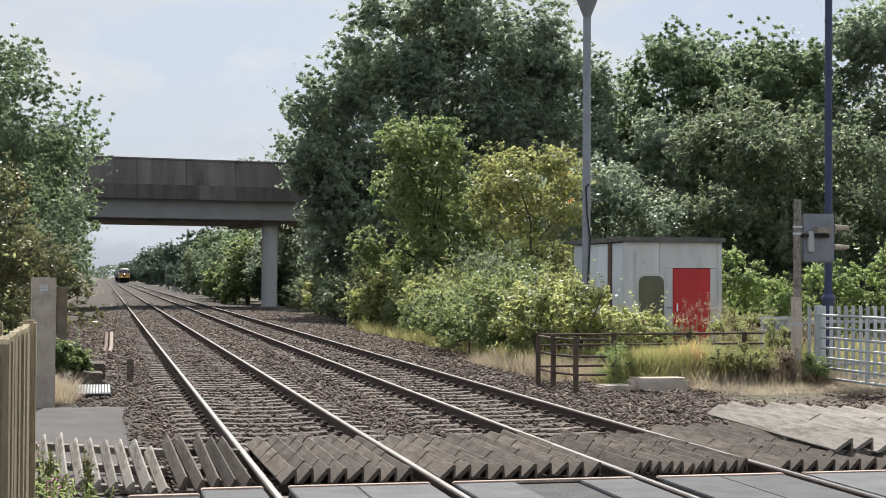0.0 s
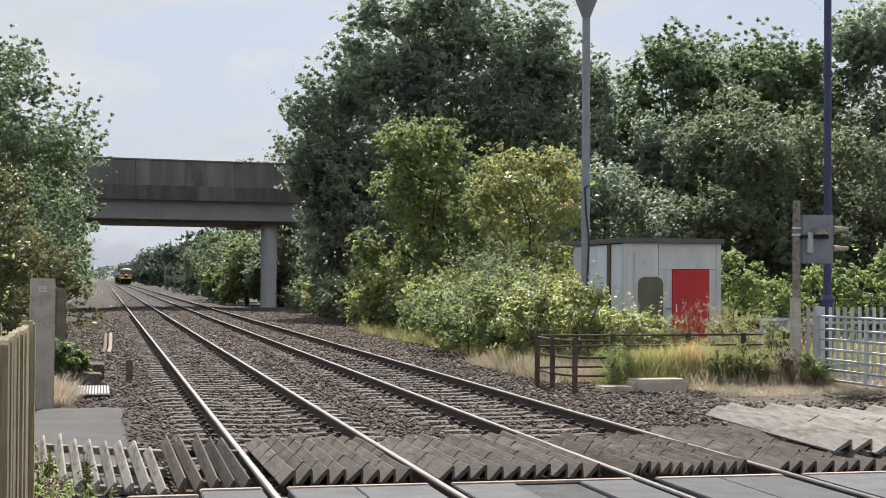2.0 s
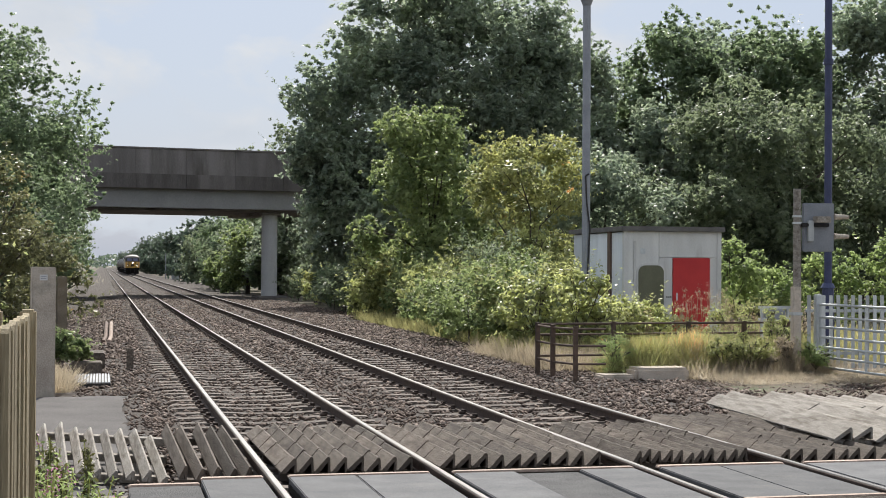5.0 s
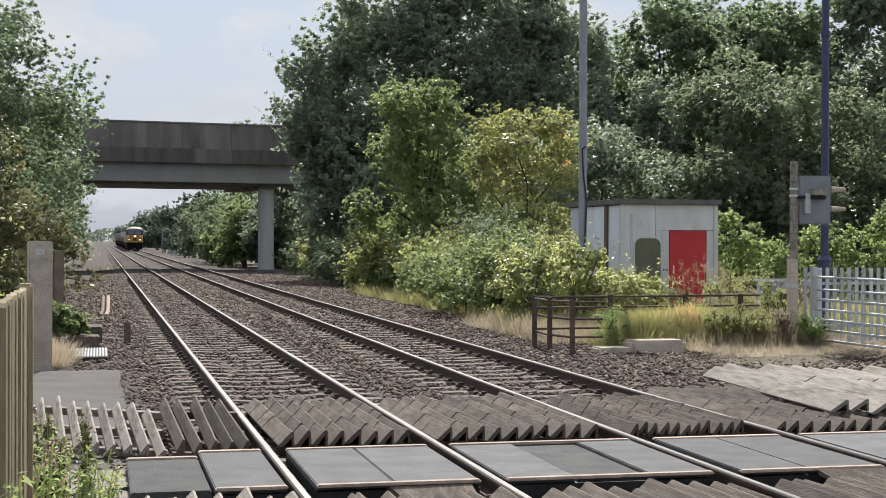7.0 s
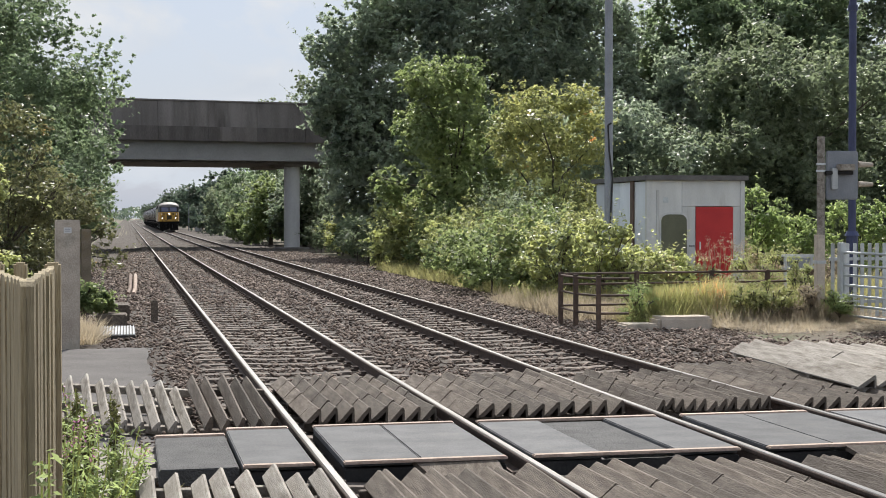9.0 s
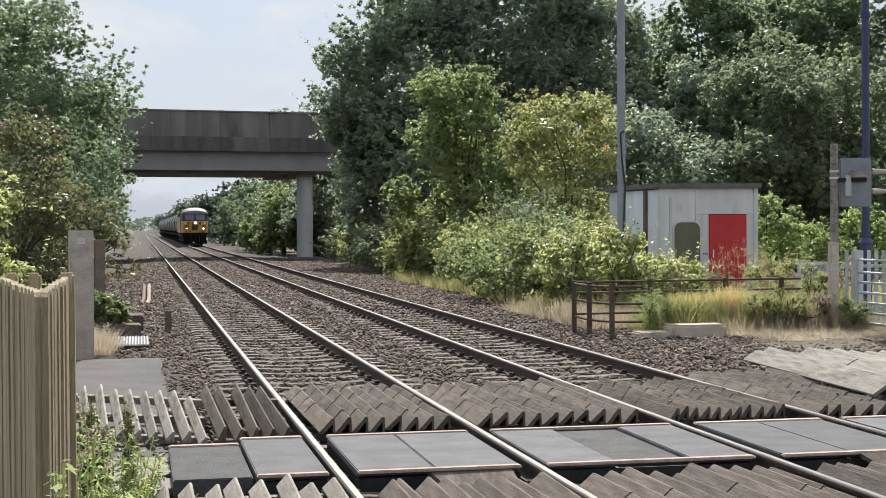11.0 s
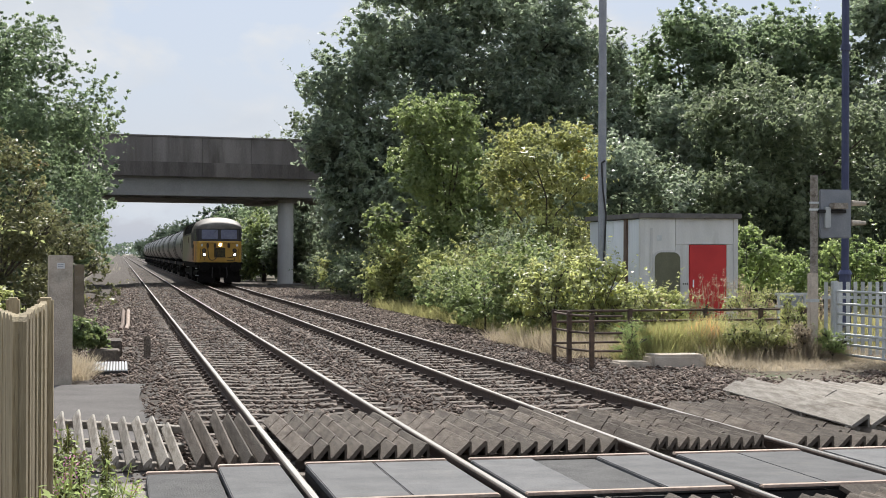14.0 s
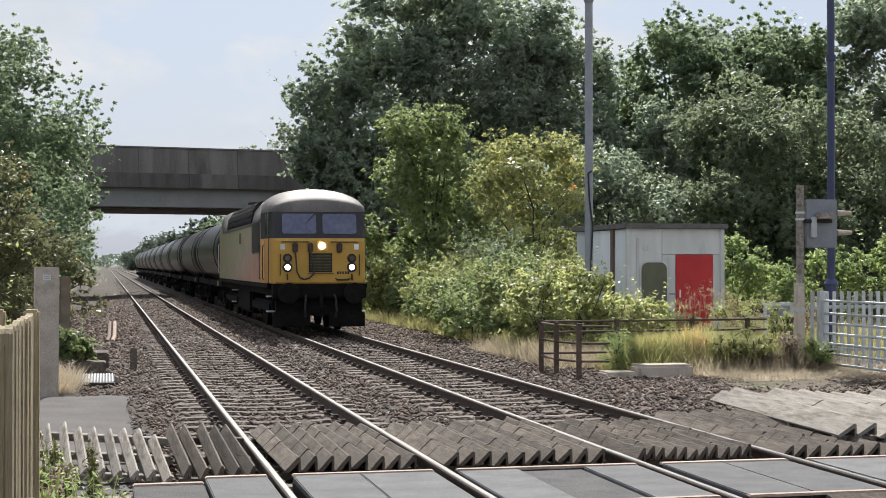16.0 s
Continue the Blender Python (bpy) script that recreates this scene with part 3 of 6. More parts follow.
def make_ballast():
    xs = np.arange(-2.6, 11.5, 0.12)
    ys = np.concatenate([np.arange(-6, 60, 0.3), np.arange(60, 130, 0.45), np.arange(132, 200, 3), [260, 400, 700, 1500]])
    gx, gy = np.meshgrid(xs, ys)
    gz = bed_height(gx) + rng.normal(size=gx.shape) * np.where(gy > 58, 0.028, 0.012)
    v = np.stack([gx, gy, gz], -1).reshape(-1, 3)
    nx, ny = len(xs), len(ys)
    i = (np.arange(ny - 1)[:, None] * nx + np.arange(nx - 1)).ravel()
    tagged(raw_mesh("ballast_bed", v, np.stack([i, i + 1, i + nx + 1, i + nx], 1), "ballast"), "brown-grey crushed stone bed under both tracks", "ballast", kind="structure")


def make_stones():
    """Loose angular stones on the bed."""
    def field(n, y0, y1, power):
        y = y0 + (y1 - y0) * rng.uniform(0, 1, n) ** power
        return rng.uniform(-0.45, 10.6, n), y
    x, y = field(80000, 13.0, 95.0, 1.9)
    between = np.zeros(len(x), bool)
    for c in TRACKS:
        between |= np.abs(x - c) < 1.28
    sl = np.abs(((y / 0.65) % 1.0) - 0.5) < 0.22
    ok = ~(between & sl & (rng.uniform(size=len(x)) < 0.95))
    ok &= ~((y < 17.6) & (x > 1.0) & (x < 7.3))
    ok &= ~((y < 25.0) & (x < 0.55))
    ok &= ~((y < 20.5) & (x > 7.3))
    x, y = x[ok], y[ok]
    scatter_stones("ballast_stones", x, y, bed_height(x) + 0.018, "loose angular brown-grey ballast stones")


def scatter_stones(name, x, y, z, label, size=1.0):
    n = len(x)
    base = np.array([(1, 0, 0), (-1, 0, 0), (0, 1, 0), (0, -1, 0), (0, 0, 1), (0, 0, -1)], float)
    tri = np.array([(0, 2, 4), (2, 1, 4), (1, 3, 4), (3, 0, 4), (2, 0, 5), (1, 2, 5), (3, 1, 5), (0, 3, 5)])
    s = size * (0.014 + 0.046 * rng.uniform(0, 1, (n, 1, 1)) ** 1.8) * np.where(y > 35, 1.35, 1.0)[:, None, None]
    v = base[None] * s * rng.uniform(0.55, 1.3, (n, 6, 3)) * np.array([1.35, 0.9, 0.62])
    a = rng.uniform(0, 6.28, n)
    ca, sa = np.cos(a)[:, None], np.sin(a)[:, None]
    vx, vy = v[..., 0] * ca - v[..., 1] * sa, v[..., 0] * sa + v[..., 1] * ca
    tilt = rng.normal(size=(n, 1)) * 0.5
    vz = v[..., 2] + vx * tilt
    v = np.stack([vx + x[:, None], vy + y[:, None], vz + z[:, None]], -1)
    f = (np.arange(n)[:, None, None] * 6 + tri[None]).reshape(-1, 3)
    tagged(raw_mesh(name, v.reshape(-1, 3), f, STONE), label, "ballast", kind="stuff")


def stone_mat():
    m = mat("ballast_stone", (0.10, 0.082, 0.07), (0.27, 0.24, 0.215), 30, 0.9, 0, 0.4, 90)
    nt = m.node_tree
    geo = nt.nodes.new("ShaderNodeNewGeometry")
    ramp = nt.nodes.new("ShaderNodeValToRGB")
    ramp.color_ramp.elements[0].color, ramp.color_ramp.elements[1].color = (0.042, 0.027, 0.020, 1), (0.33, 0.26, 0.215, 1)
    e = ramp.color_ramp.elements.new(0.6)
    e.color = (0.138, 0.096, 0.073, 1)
    nt.links.new(geo.outputs["Random Per Island"], ramp.inputs["Fac"])
    nt.links.new(ramp.outputs[0], nt.nodes["Principled BSDF"].inputs["Base Color"])
    return m


def make_gravel():
    """Sparser stones over the verge by the gate."""
    n = 12500
    y = 17.0 + 13.0 * rng.uniform(0, 1, n) ** 1.3
    x = rng.uniform(8.6, 16.5, n)
    ok = ~((x < 10.7) & (y < 19.8) & (x > 7.2))
    scatter_stones("verge_gravel", x[ok], y[ok], np.full(ok.sum(), GROUND + 0.02), "scattered grey-brown gravel over the verge")
    n = 4200
    x, y = rng.uniform(-1.2, 0.9, n), rng.uniform(9.5, 25.5, n)
    edge = ((np.abs(x - 0.55) < 0.25) & (y > 16.6)) | ((x > 0.1) & (y > 13.5) & (y < 14.6)) | ((y < 14) & (rng.uniform(size=n) < 0.3))
    x, y = x[edge], y[edge]
    n = len(x)
    far_x, far_y = rng.uniform(-1.9, -0.45, 5000), 28.5 + 45 * rng.uniform(0, 1, 5000) ** 1.4
    scatter_stones("cess_stones", far_x, far_y, bed_height(far_x) + 0.015, "loose dark stones between the bushes and the track")
    scatter_stones("path_rubble", x, y, np.full(n, -0.165), "loose stones and rubble along the path edge", 0.7)


STONE = stone_mat()

def make_rails():
    for x in RAILS:
        r = thing("rail", "rusty steel rail with a polished running surface", "rail", "running rails", "structure", pose(x, 0, 0))
        part("running_surface", prism([(-0.024, -0.006), (-0.020, 0.0), (0.026, 0.0), (0.030, -0.006), (0.030, -0.0115), (-0.024, -0.0115)], -6, 900), "steel", r, "polished steel top")
        part("rail_web", prism([(-0.036, -0.013), (-0.031, -0.005), (-0.0245, -0.0045), (-0.0245, -0.0125), (0.0305, -0.0125), (0.0305, -0.0045), (0.034, -0.006), (0.036, -0.013), (0.035, -0.036), (0.012, -0.048), (0.012, -0.118), (0.07, -0.136), (0.07, -0.15), (-0.07, -0.15), (-0.07, -0.136), (-0.012, -0.118), (-0.012, -0.048), (-0.035, -0.036)], -6, 900), "rust", r, "rust-brown web and foot")
        bm = bmesh.new()
        for side in (-1, 1):
            for y in (23.2, 41.2, 59.2):
                box(side * 0.014 - 0.012, side * 0.014 + 0.012, y - 0.32, y + 0.32, -0.115, -0.05, 0.004, bm)
        part("fishplate", bm, "rust", r)


def sleeper_mesh():
    """Concrete sleeper: deep at the rails, waisted in the middle, sloped sides."""
    bm = bmesh.new()
    xs = (-1.26, -1.22, -0.95, -0.55, -0.3, 0.3, 0.55, 0.95, 1.22, 1.26)
    tops = (-0.19, -0.155, -0.150, -0.150, -0.166, -0.166, -0.150, -0.150, -0.155, -0.19)
    ring = []
    for x, z in zip(xs, tops):
        ring.append([bm.verts.new((x, y, zz)) for y, zz in ((-0.14, -0.30), (-0.105, z), (0.105, z), (0.14, -0.30))])
    for a, b in zip(ring, ring[1:]):
        for k in range(3):
            bm.faces.new((a[k], b[k], b[k + 1], a[k + 1]))
    bm.faces.new(ring[0])
    bm.faces.new(ring[-1][::-1])
    bmesh.ops.recalc_face_normals(bm, faces=bm.faces[:])
    me = bpy.data.meshes.new("sleeper")
    bm.to_mesh(me)
    bm.free()
    me.materials.append(M["sleeper"])
    return me


def make_sleepers():
    me = sleeper_mesh()
    v0 = np.array([v.co[:] for v in me.vertices])
    f0 = [tuple(p.vertices) for p in me.polygons if len(p.vertices) == 4]
    far_v, far_f, k = [], [], 0
    for c, name in zip(TRACKS, ("track_bed_left", "track_bed_right")):
        t = thing(name, "ballasted railway track with grey concrete sleepers", "railway track", "", "structure", pose(c, 0, 0))
        i = 0
        y = 0.0
        while y < 210:
            y = i * 0.65 + 0.325
            i += 1
            if 8.0 < y < 95:
                ob = new("sleeper", me)
                ob.parent = t
                ob.matrix_basis = pose(rng.normal() * 0.01, y, rng.normal() * 0.004, 0, 0, rng.normal() * 0.25)
            elif y >= 95:
                far_v.append(v0 + np.array([c, y, 0]))
                far_f += [[a + k for a in f] for f in f0]
                k += len(v0)
    tagged(raw_mesh("distant_sleepers", np.concatenate(far_v), np.array(far_f), "sleeper"), "grey concrete sleepers farther along both tracks", "sleeper", kind="stuff")
    bm = bmesh.new()
    for dx in (-0.095, 0.095):
        box(dx - 0.045, dx + 0.045, -0.055, 0.055, -0.155, -0.118, 0.0, bm)
        box(dx * 0.85 - 0.03, dx * 0.85 + 0.03, -0.03, 0.03, -0.12, -0.095, 0.0, bm)
    me2 = bpy.data.meshes.new("clip")
    bm.to_mesh(me2)
    bm.free()
    v1 = np.array([v.co[:] for v in me2.vertices])
    f1 = np.array([p.vertices[:] for p in me2.polygons])
    vs, fs, k = [], [], 0
    for x in RAILS:
        for i in range(13, 120):
            vs.append(v1 + np.array([x, i * 0.65 + 0.325, 0]))
            fs.append(f1 + k)
            k += len(v1)
    tagged(raw_mesh("rail_fastenings", np.concatenate(vs), np.concatenate(fs), "rust"), "rusty rail clips and chairs on the sleepers", "rail clip", kind="stuff")


# ---- crossing deck and guards ----
def deck_y(x, y):
    return y + 0.03 * (x - 0.8)


def slab(x0, x1, y0, y1, z1, thick, material, parent, name="panel", label="", split=None):
    bm = bmesh.new()
    lo = [(x0, deck_y(x0, y0)), (x1, deck_y(x1, y0)), (x1, deck_y(x1, y1)), (x0, deck_y(x0, y1))]
    top = [bm.verts.new((x, y, z1)) for x, y in lo]
    bot = [bm.verts.new((x, y, z1 - thick)) for x, y in lo]
    bm.faces.new(top)
    bm.faces.new(bot[::-1])
    for i in range(4):
        bm.faces.new((top[i], bot[i], bot[(i + 1) % 4], top[(i + 1) % 4]))
    bmesh.ops.recalc_face_normals(bm, faces=bm.faces[:])
    bmesh.ops.bevel(bm, geom=[e for e in bm.edges if all(v.co.z > z1 - 0.01 for v in e.verts)], offset=0.008, segments=2, affect="EDGES")
    return part(name, bm, material, parent, label)


DECK0, DECK1 = 11.55, 13.45


def ragged(x0, x1, y0, y1, z, material, parent):
    """A worn sheet of asphalt with a broken outline."""
    bm = bmesh.new()
    out = [(x0, y0)] + [(x1 + rng.normal() * 0.13, y) for y in np.linspace(y0, y1, 14)] + [(x, y1 + rng.normal() * 0.12) for x in np.linspace(x1, x0, 9)[1:]]
    f = bm.faces.new([bm.verts.new((x, y, z)) for x, y in out])
    r = bmesh.ops.extrude_face_region(bm, geom=[f])
    for v in r["geom"]:
        if isinstance(v, bmesh.types.BMVert):
            v.co.z -= 0.12
    bmesh.ops.recalc_face_normals(bm, faces=bm.faces[:])
    return part("path_patch", bm, material, parent)


def make_deck():
    d = thing("crossing_deck", "foot crossing of black rubber panels with tan edge strips, flush with the rails", "level crossing", "", "structure")
    cuts = ((0.82, 1.345, -0.008), (1.56, 2.14, -0.004), (2.15, 2.80, -0.006), (3.01, 3.565, -0.008), (3.59, 4.15, -0.028), (4.165, 4.68, -0.006), (4.92, 5.50, -0.005), (5.51, 6.15, -0.008), (6.36, 7.3, -0.006), (7.31, 8.25, -0.004), (8.26, 9.2, -0.010))
    for i, (a, b, z) in enumerate(cuts):
        slab(a, b, DECK0, DECK1, z, 0.05, "asphalt" if i == 4 else "rubber", d, "panel", "broken asphalt infill" if i == 4 else "")
    for a, b in ((0.82, 1.345), (1.56, 2.80), (3.01, 4.68), (4.92, 6.15), (6.36, 9.2)):
        slab(a, b, DECK0 - 0.085, DECK0 - 0.004, -0.002, 0.022, "edge", d, "edge_strip")
        slab(a, b, DECK1 + 0.004, DECK1 + 0.095, 0.004, 0.022, "edge", d, "edge_strip")
        # near-black block added under the panels for the shaded void below the deck
        slab(a + 0.004, b - 0.004, DECK0 - 0.055, DECK1 + 0.06, -0.062, 0.24, "dark", d, "bearer")
    for a, b in ((2.08, 2.72), (5.55, 6.15), (6.42, 7.05)):
        bm = bmesh.new()
        q = [bm.verts.new(p) for p in ((a, DECK0 + 0.03, -0.012), (b, DECK0 + 0.03, -0.012), (b + 0.03, DECK0 - 0.42, -0.16), (a + 0.16, DECK0 - 0.42, -0.16), (a, DECK0 + 0.03, -0.05), (b, DECK0 + 0.03, -0.05), (b + 0.03, DECK0 - 0.42, -0.20), (a + 0.16, DECK0 - 0.42, -0.20))]
        for f in ((0, 1, 2, 3), (7, 6, 5, 4), (0, 4, 5, 1), (1, 5, 6, 2), (2, 6, 7, 3), (3, 7, 4, 0)):
            bm.faces.new([q[k] for k in f])
        bmesh.ops.recalc_face_normals(bm, faces=bm.faces[:])
        part("deflector_plate", bm, "timber", d, "sloped grey deflector plate")
    p = thing("footpath", "worn grey asphalt path leading to the crossing", "path", "", "structure")
    slab(0.22, 0.80, 11.6, 13.3, -0.035, 0.12, "asphalt", p, "path_end", "dark broken asphalt beside the deck")
    slab(0.22, 0.80, 13.305, 13.40, -0.020, 0.10, "edge", p, "path_kerb", "pale pinkish edging strip")
    ragged(-3.2, 0.20, 11.4, 13.38, -0.12, "dusty", p)
    ragged(-3.5, 0.1, 6.0, 11.38, -0.15, "dusty", p)
    ragged(-2.4, 0.34, 13.42, 24.6, -0.205, "tarmac", p)


def wedge_mesh(w, length, rise, material, step=0.3):
    """One guard timber of ridged section, cut across into short lifted lengths, its edges worn round."""
    bm = bmesh.new()
    n = max(1, round(length / step))
    cuts = [length * (i + (rng.uniform(-0.3, 0.3) if 0 < i < n else 0)) / n for i in range(n + 1)]
    for i in range(n):
        y0, y1 = cuts[i] + 0.0015, cuts[i + 1] - 0.0015
        lift, slip = abs(rng.normal()) * 0.0022, rng.normal() * 0.001
        rings = []
        for y, up in ((y0, lift), (y1, -0.004)):
            wob = rng.normal() * 0.004
            rings.append([bm.verts.new((x + slip, y, z)) for x, z in ((-w / 2, 0.0), (-w / 2, 0.014 + up), (w / 2 - 0.024, rise + wob + up), (w / 2 - 0.006, rise + wob + up - 0.003), (w / 2, rise - 0.022 + up), (w / 2, 0.0), (w / 2 - 0.02, 0.0), (w / 2 - 0.02, rise - 0.045), (-w / 2 + 0.04, 0.0))])
        a, b = rings
        for k in range(9):
            bm.faces.new((a[k], b[k], b[(k + 1) % 9], a[(k + 1) % 9]))
        bm.faces.new(a)
        bm.faces.new(b[::-1])
    bmesh.ops.recalc_face_normals(bm, faces=bm.faces[:])
    me = bpy.data.meshes.new("slat")
    bm.to_mesh(me)
    bm.free()
    me.materials.append(M[material])
    return me


def guard(x0, x1, y0, y1, z, n, rise, material, label, tilt=0.0, roll=0.0, gap=0.07, bearers=3, yaw=0.0, lean=0.0, cross=0.0, stagger=0.0, drop=0.16, step=0.6):
    """A trespass guard: ridged timbers side by side on cross bearers. lean: degrees each timber rolls; cross: degrees each is skewed."""
    g = thing("trespass_guard", label, "trespass guard", "timber guards beside the crossing", m=pose(x0, y0, z, tilt, roll, yaw))
    pitch = (x1 - x0) / n
    kinds = [wedge_mesh(pitch * (1 - gap), y1 - y0, rise * s, material, step) for s in (1.0, 0.92, 1.08, 0.97, 1.03)]
    for i in range(n):
        ob = new("slat", kinds[int(rng.integers(0, 5))])
        ob.parent = g
        ob.matrix_basis = pose((i + 0.5) * pitch, rng.normal() * 0.025 + stagger * i / n, rng.normal() * 0.006, rng.normal() * 0.25, lean + rng.normal() * 1.5, cross + rng.normal() * 0.4)
    for k in range(bearers):
        y = (y1 - y0) * (0.04 + 0.92 * k / max(1, bearers - 1)) if bearers > 1 else 0.1
        part("bearer", box(0.0, x1 - x0, y - 0.045, y + 0.045, -0.075, -0.004, 0.006), material, g)
    for k in range(2):
        x = (x1 - x0) * (0.2 + 0.6 * k)
        part("support", box(x - 0.06, x + 0.06, 0.1, y1 - y0 - 0.1, -drop, -0.078, 0.006), material, g)
    return g


def make_guards():
    G = "weathered grey-brown timber trespass guard with ridged slats between the rails"
    guard(1.57, 2.79, 14.2, 17.4, -0.075, 8, 0.135, "timber", G)
    guard(3.05, 4.60, 14.3, 17.35, -0.075, 10, 0.135, "timber", G)
    guard(4.93, 6.12, 14.4, 17.3, -0.075, 11, 0.115, "timber", G)
    guard(6.44, 7.85, 14.5, 18.3, -0.11, 9, 0.13, "timber", "weathered timber trespass guard sloping beside the outer rail", roll=0.8)
    guard(7.34, 10.3, 15.0, 19.5, 0.035, 14, 0.125, "bleached", "sun-bleached timber trespass guard lifted on the stones", tilt=0.3, roll=1.0, yaw=-5, bearers=4, drop=0.17, step=2.2)
    guard(-0.85, 0.62, 14.7, 16.5, -0.05, 10, 0.10, "bleached", "pale open timber trespass guard with spaced tilted slats on bearers", tilt=6, roll=4, gap=0.50, lean=4, cross=3.5, stagger=-0.3, step=9)
    guard(0.64, 1.36, 14.3, 16.2, -0.12, 5, 0.11, "timber", "dark leaning timber trespass guard against the rail", tilt=6, roll=2, gap=0.52, lean=2, cross=3, step=9)
    N = "weathered timber trespass guard with ridged slats before the crossing"
    guard(0.05, 1.36, 8.4, 10.9, -0.10, 8, 0.095, "bleached", "pale open timber trespass guard with spaced tilted slats on bearers", tilt=1.5, gap=0.40, lean=4, step=9)
    guard(1.57, 2.79, 7.6, 10.95, -0.095, 9, 0.115, "timber", N, step=1.7)
    guard(3.05, 4.60, 7.6, 11.0, -0.085, 10, 0.115, "timber", N, step=1.1)
    guard(4.93, 6.12, 7.6, 11.05, -0.085, 10, 0.11, "timber", N, step=1.1)
    guard(6.44, 8.0, 7.6, 11.05, -0.095, 11, 0.11, "timber", N, step=1.7)


# ---- bridge ----
def make_bridge():
    """A concrete road bridge on round piers, skewed over the tracks."""
    b = thing("road_bridge", "grey concrete road bridge over the railway on a round pier", "bridge", m=pose(0, 100.5, 0, 0, 0, 11))
    L, R = -30.0, 34.0
    part("deck_beam", box(L, R, 0.25, 10.2, 5.43, 6.68, 0.03), "beam", b, "smooth grey concrete edge beam")
    part("soffit", box(L, R, 0.6, 9.9, 5.30, 5.425), "concrete", b)
    for y0, y1, s in ((0.0, 0.35, 1), (10.1, 10.45, -1)):
        x = L
        while x < R:
            part("parapet_panel", box(x + 0.005, x + 3.195, y0, y1, 6.69, 9.13, 0.02), "concrete", b)
            part("string_course", box(x + 0.003, x + 3.197, y0 - 0.16 if s > 0 else y1 + 0.0, y0 - 0.002 if s > 0 else y1 + 0.16, 6.64, 7.56, 0.015), "stained", b)
            x += 3.2
        part("coping", box(L, R, y0 - 0.05, y1 + 0.05, 9.135, 9.24, 0.02), "concrete", b)
    for x, y in ((11.2, 1.6),):
        part("pier", tube((x, y, -0.6), (x, y, 5.31), 0.52, 0.52, 28), "pier", b, "round pale concrete pier", smooth=False)
        part("pier_base", box(x - 0.95, x + 0.95, y - 0.95, y + 0.95, -0.6, -0.16, 0.04), "concrete", b)
    part("bearing_sill", box(10.5, 11.9, 0.9, 9.4, 5.12, 5.31, 0.02), "concrete", b)
    part("abutment", box(-13.0, -7.5, 0.5, 10, -0.5, 5.30, 0.05), "concrete", b)
    part("abutment", box(20.0, 26.0, 0.5, 10, -0.5, 5.30, 0.05), "concrete", b)
    for s, x0, x1 in (("w", -80, -13), ("e", 26, 90)):
        bm = prism([(x0, -0.5), (x1, -0.5), (x1, 6.4), (x0, 6.4)], 0.3, 10.1)
        e = part("approach_embankment", bm, "ground", b)


make_ground()
make_ballast()
make_stones()
make_gravel()
make_rails()
make_deck()
make_bridge()

# ---- hut, fences, posts ----
def make_hut():
    h = thing("relay_hut", "pale grey panelled equipment hut with a red door", "hut", m=pose(13.18, 39.0, -0.3, 0, 0, 0))
    W, D, H = 2.62, 4.6, 3.04
    part("wall_panel", box(0, 0.93, 0, 0.08, 0.2, H, 0.006), "hut", h)
    part("wall_panel", box(0.94, W, 0, 0.08, 2.37, H, 0.006), "hut", h)
    part("wall_panel", box(2.34, W, 0, 0.08, 0.2, 2.365, 0.006), "hut", h)
    part("wall_panel", box(0.94, 1.305, 0, 0.08, 0.2, 2.365, 0.006), "hut", h)
    part("corner_post", box(-0.03, 0.10, -0.03, 0.10, 0.2, H, 0.008), "hut", h)
    part("corner_post", box(W - 0.09, W + 0.03, -0.03, 0.10, 0.2, H, 0.008), "hut", h)
    part("mullion", box(0.24, 0.31, -0.025, 0.0, 0.2, H - 0.25, 0.004), "hut", h)
    part("wall_panel", box(W - 0.08, W, 0.1, D, 0.2, H, 0.006), "hut", h)
    part("wall_panel", box(0.08, W - 0.08, D - 0.08, D, 0.2, H, 0.006), "hut", h)
    y = 0.12
    for i in range(4):
        part("side_panel", box(0, 0.08, y, y + 1.09, 0.2, H - 0.02, 0.006), "hut_side", h, "side panel with bluish sky light put into its colour")
        y += 1.105
    part("brown_strip", box(-0.05, -0.003, 1.05, 1.30, 0.6, H + 0.05, 0.006), "trim", h, "rust-brown vertical strip")
    part("base", box(-0.02, W + 0.02, -0.02, D + 0.02, -0.1, 0.2, 0.01), "post", h)
    part("roof", box(-0.10, W + 0.10, -0.12, D + 0.12, H, H + 0.13, 0.012), "roof", h, "dark flat roof edge")
    d = part("door", box(1.315, 2.33, -0.02, 0.05, 0.30, 2.355, 0.008), "red", h, "plain red door")
    part("door_handle", box(1.40, 1.43, -0.06, -0.02, 1.25, 1.45, 0.005), "white", d)
    def arch(x0, x1, z0, z1, r):
        pts = [(x0, z0), (x1, z0)]
        pts += [(x1 - r + r * math.cos(a), z1 - r + r * math.sin(a)) for a in np.linspace(0, math.pi / 2, 7)]
        return pts + [(x0 + r + r * math.cos(a), z1 - r + r * math.sin(a)) for a in np.linspace(math.pi / 2, math.pi, 7)]
    part("doorway_frame", prism(arch(0.32, 1.11, 0.3, 2.21, 0.22), -0.014, -0.001), "hut", h)
    part("blocked_doorway", prism(arch(0.37, 1.06, 0.35, 2.16, 0.18), -0.03, -0.015), "olive", h, "olive board in a rounded doorway")
    part("vent", box(0.42, 0.56, -0.02, 0.0, 2.46, 2.60, 0.008), "galv", h)
    for k in range(3):
        part("bolt", box(1.14 + k * 0.055, 1.165 + k * 0.055, -0.012, 0.0, 1.32, 1.36, 0.003), "dark", h)


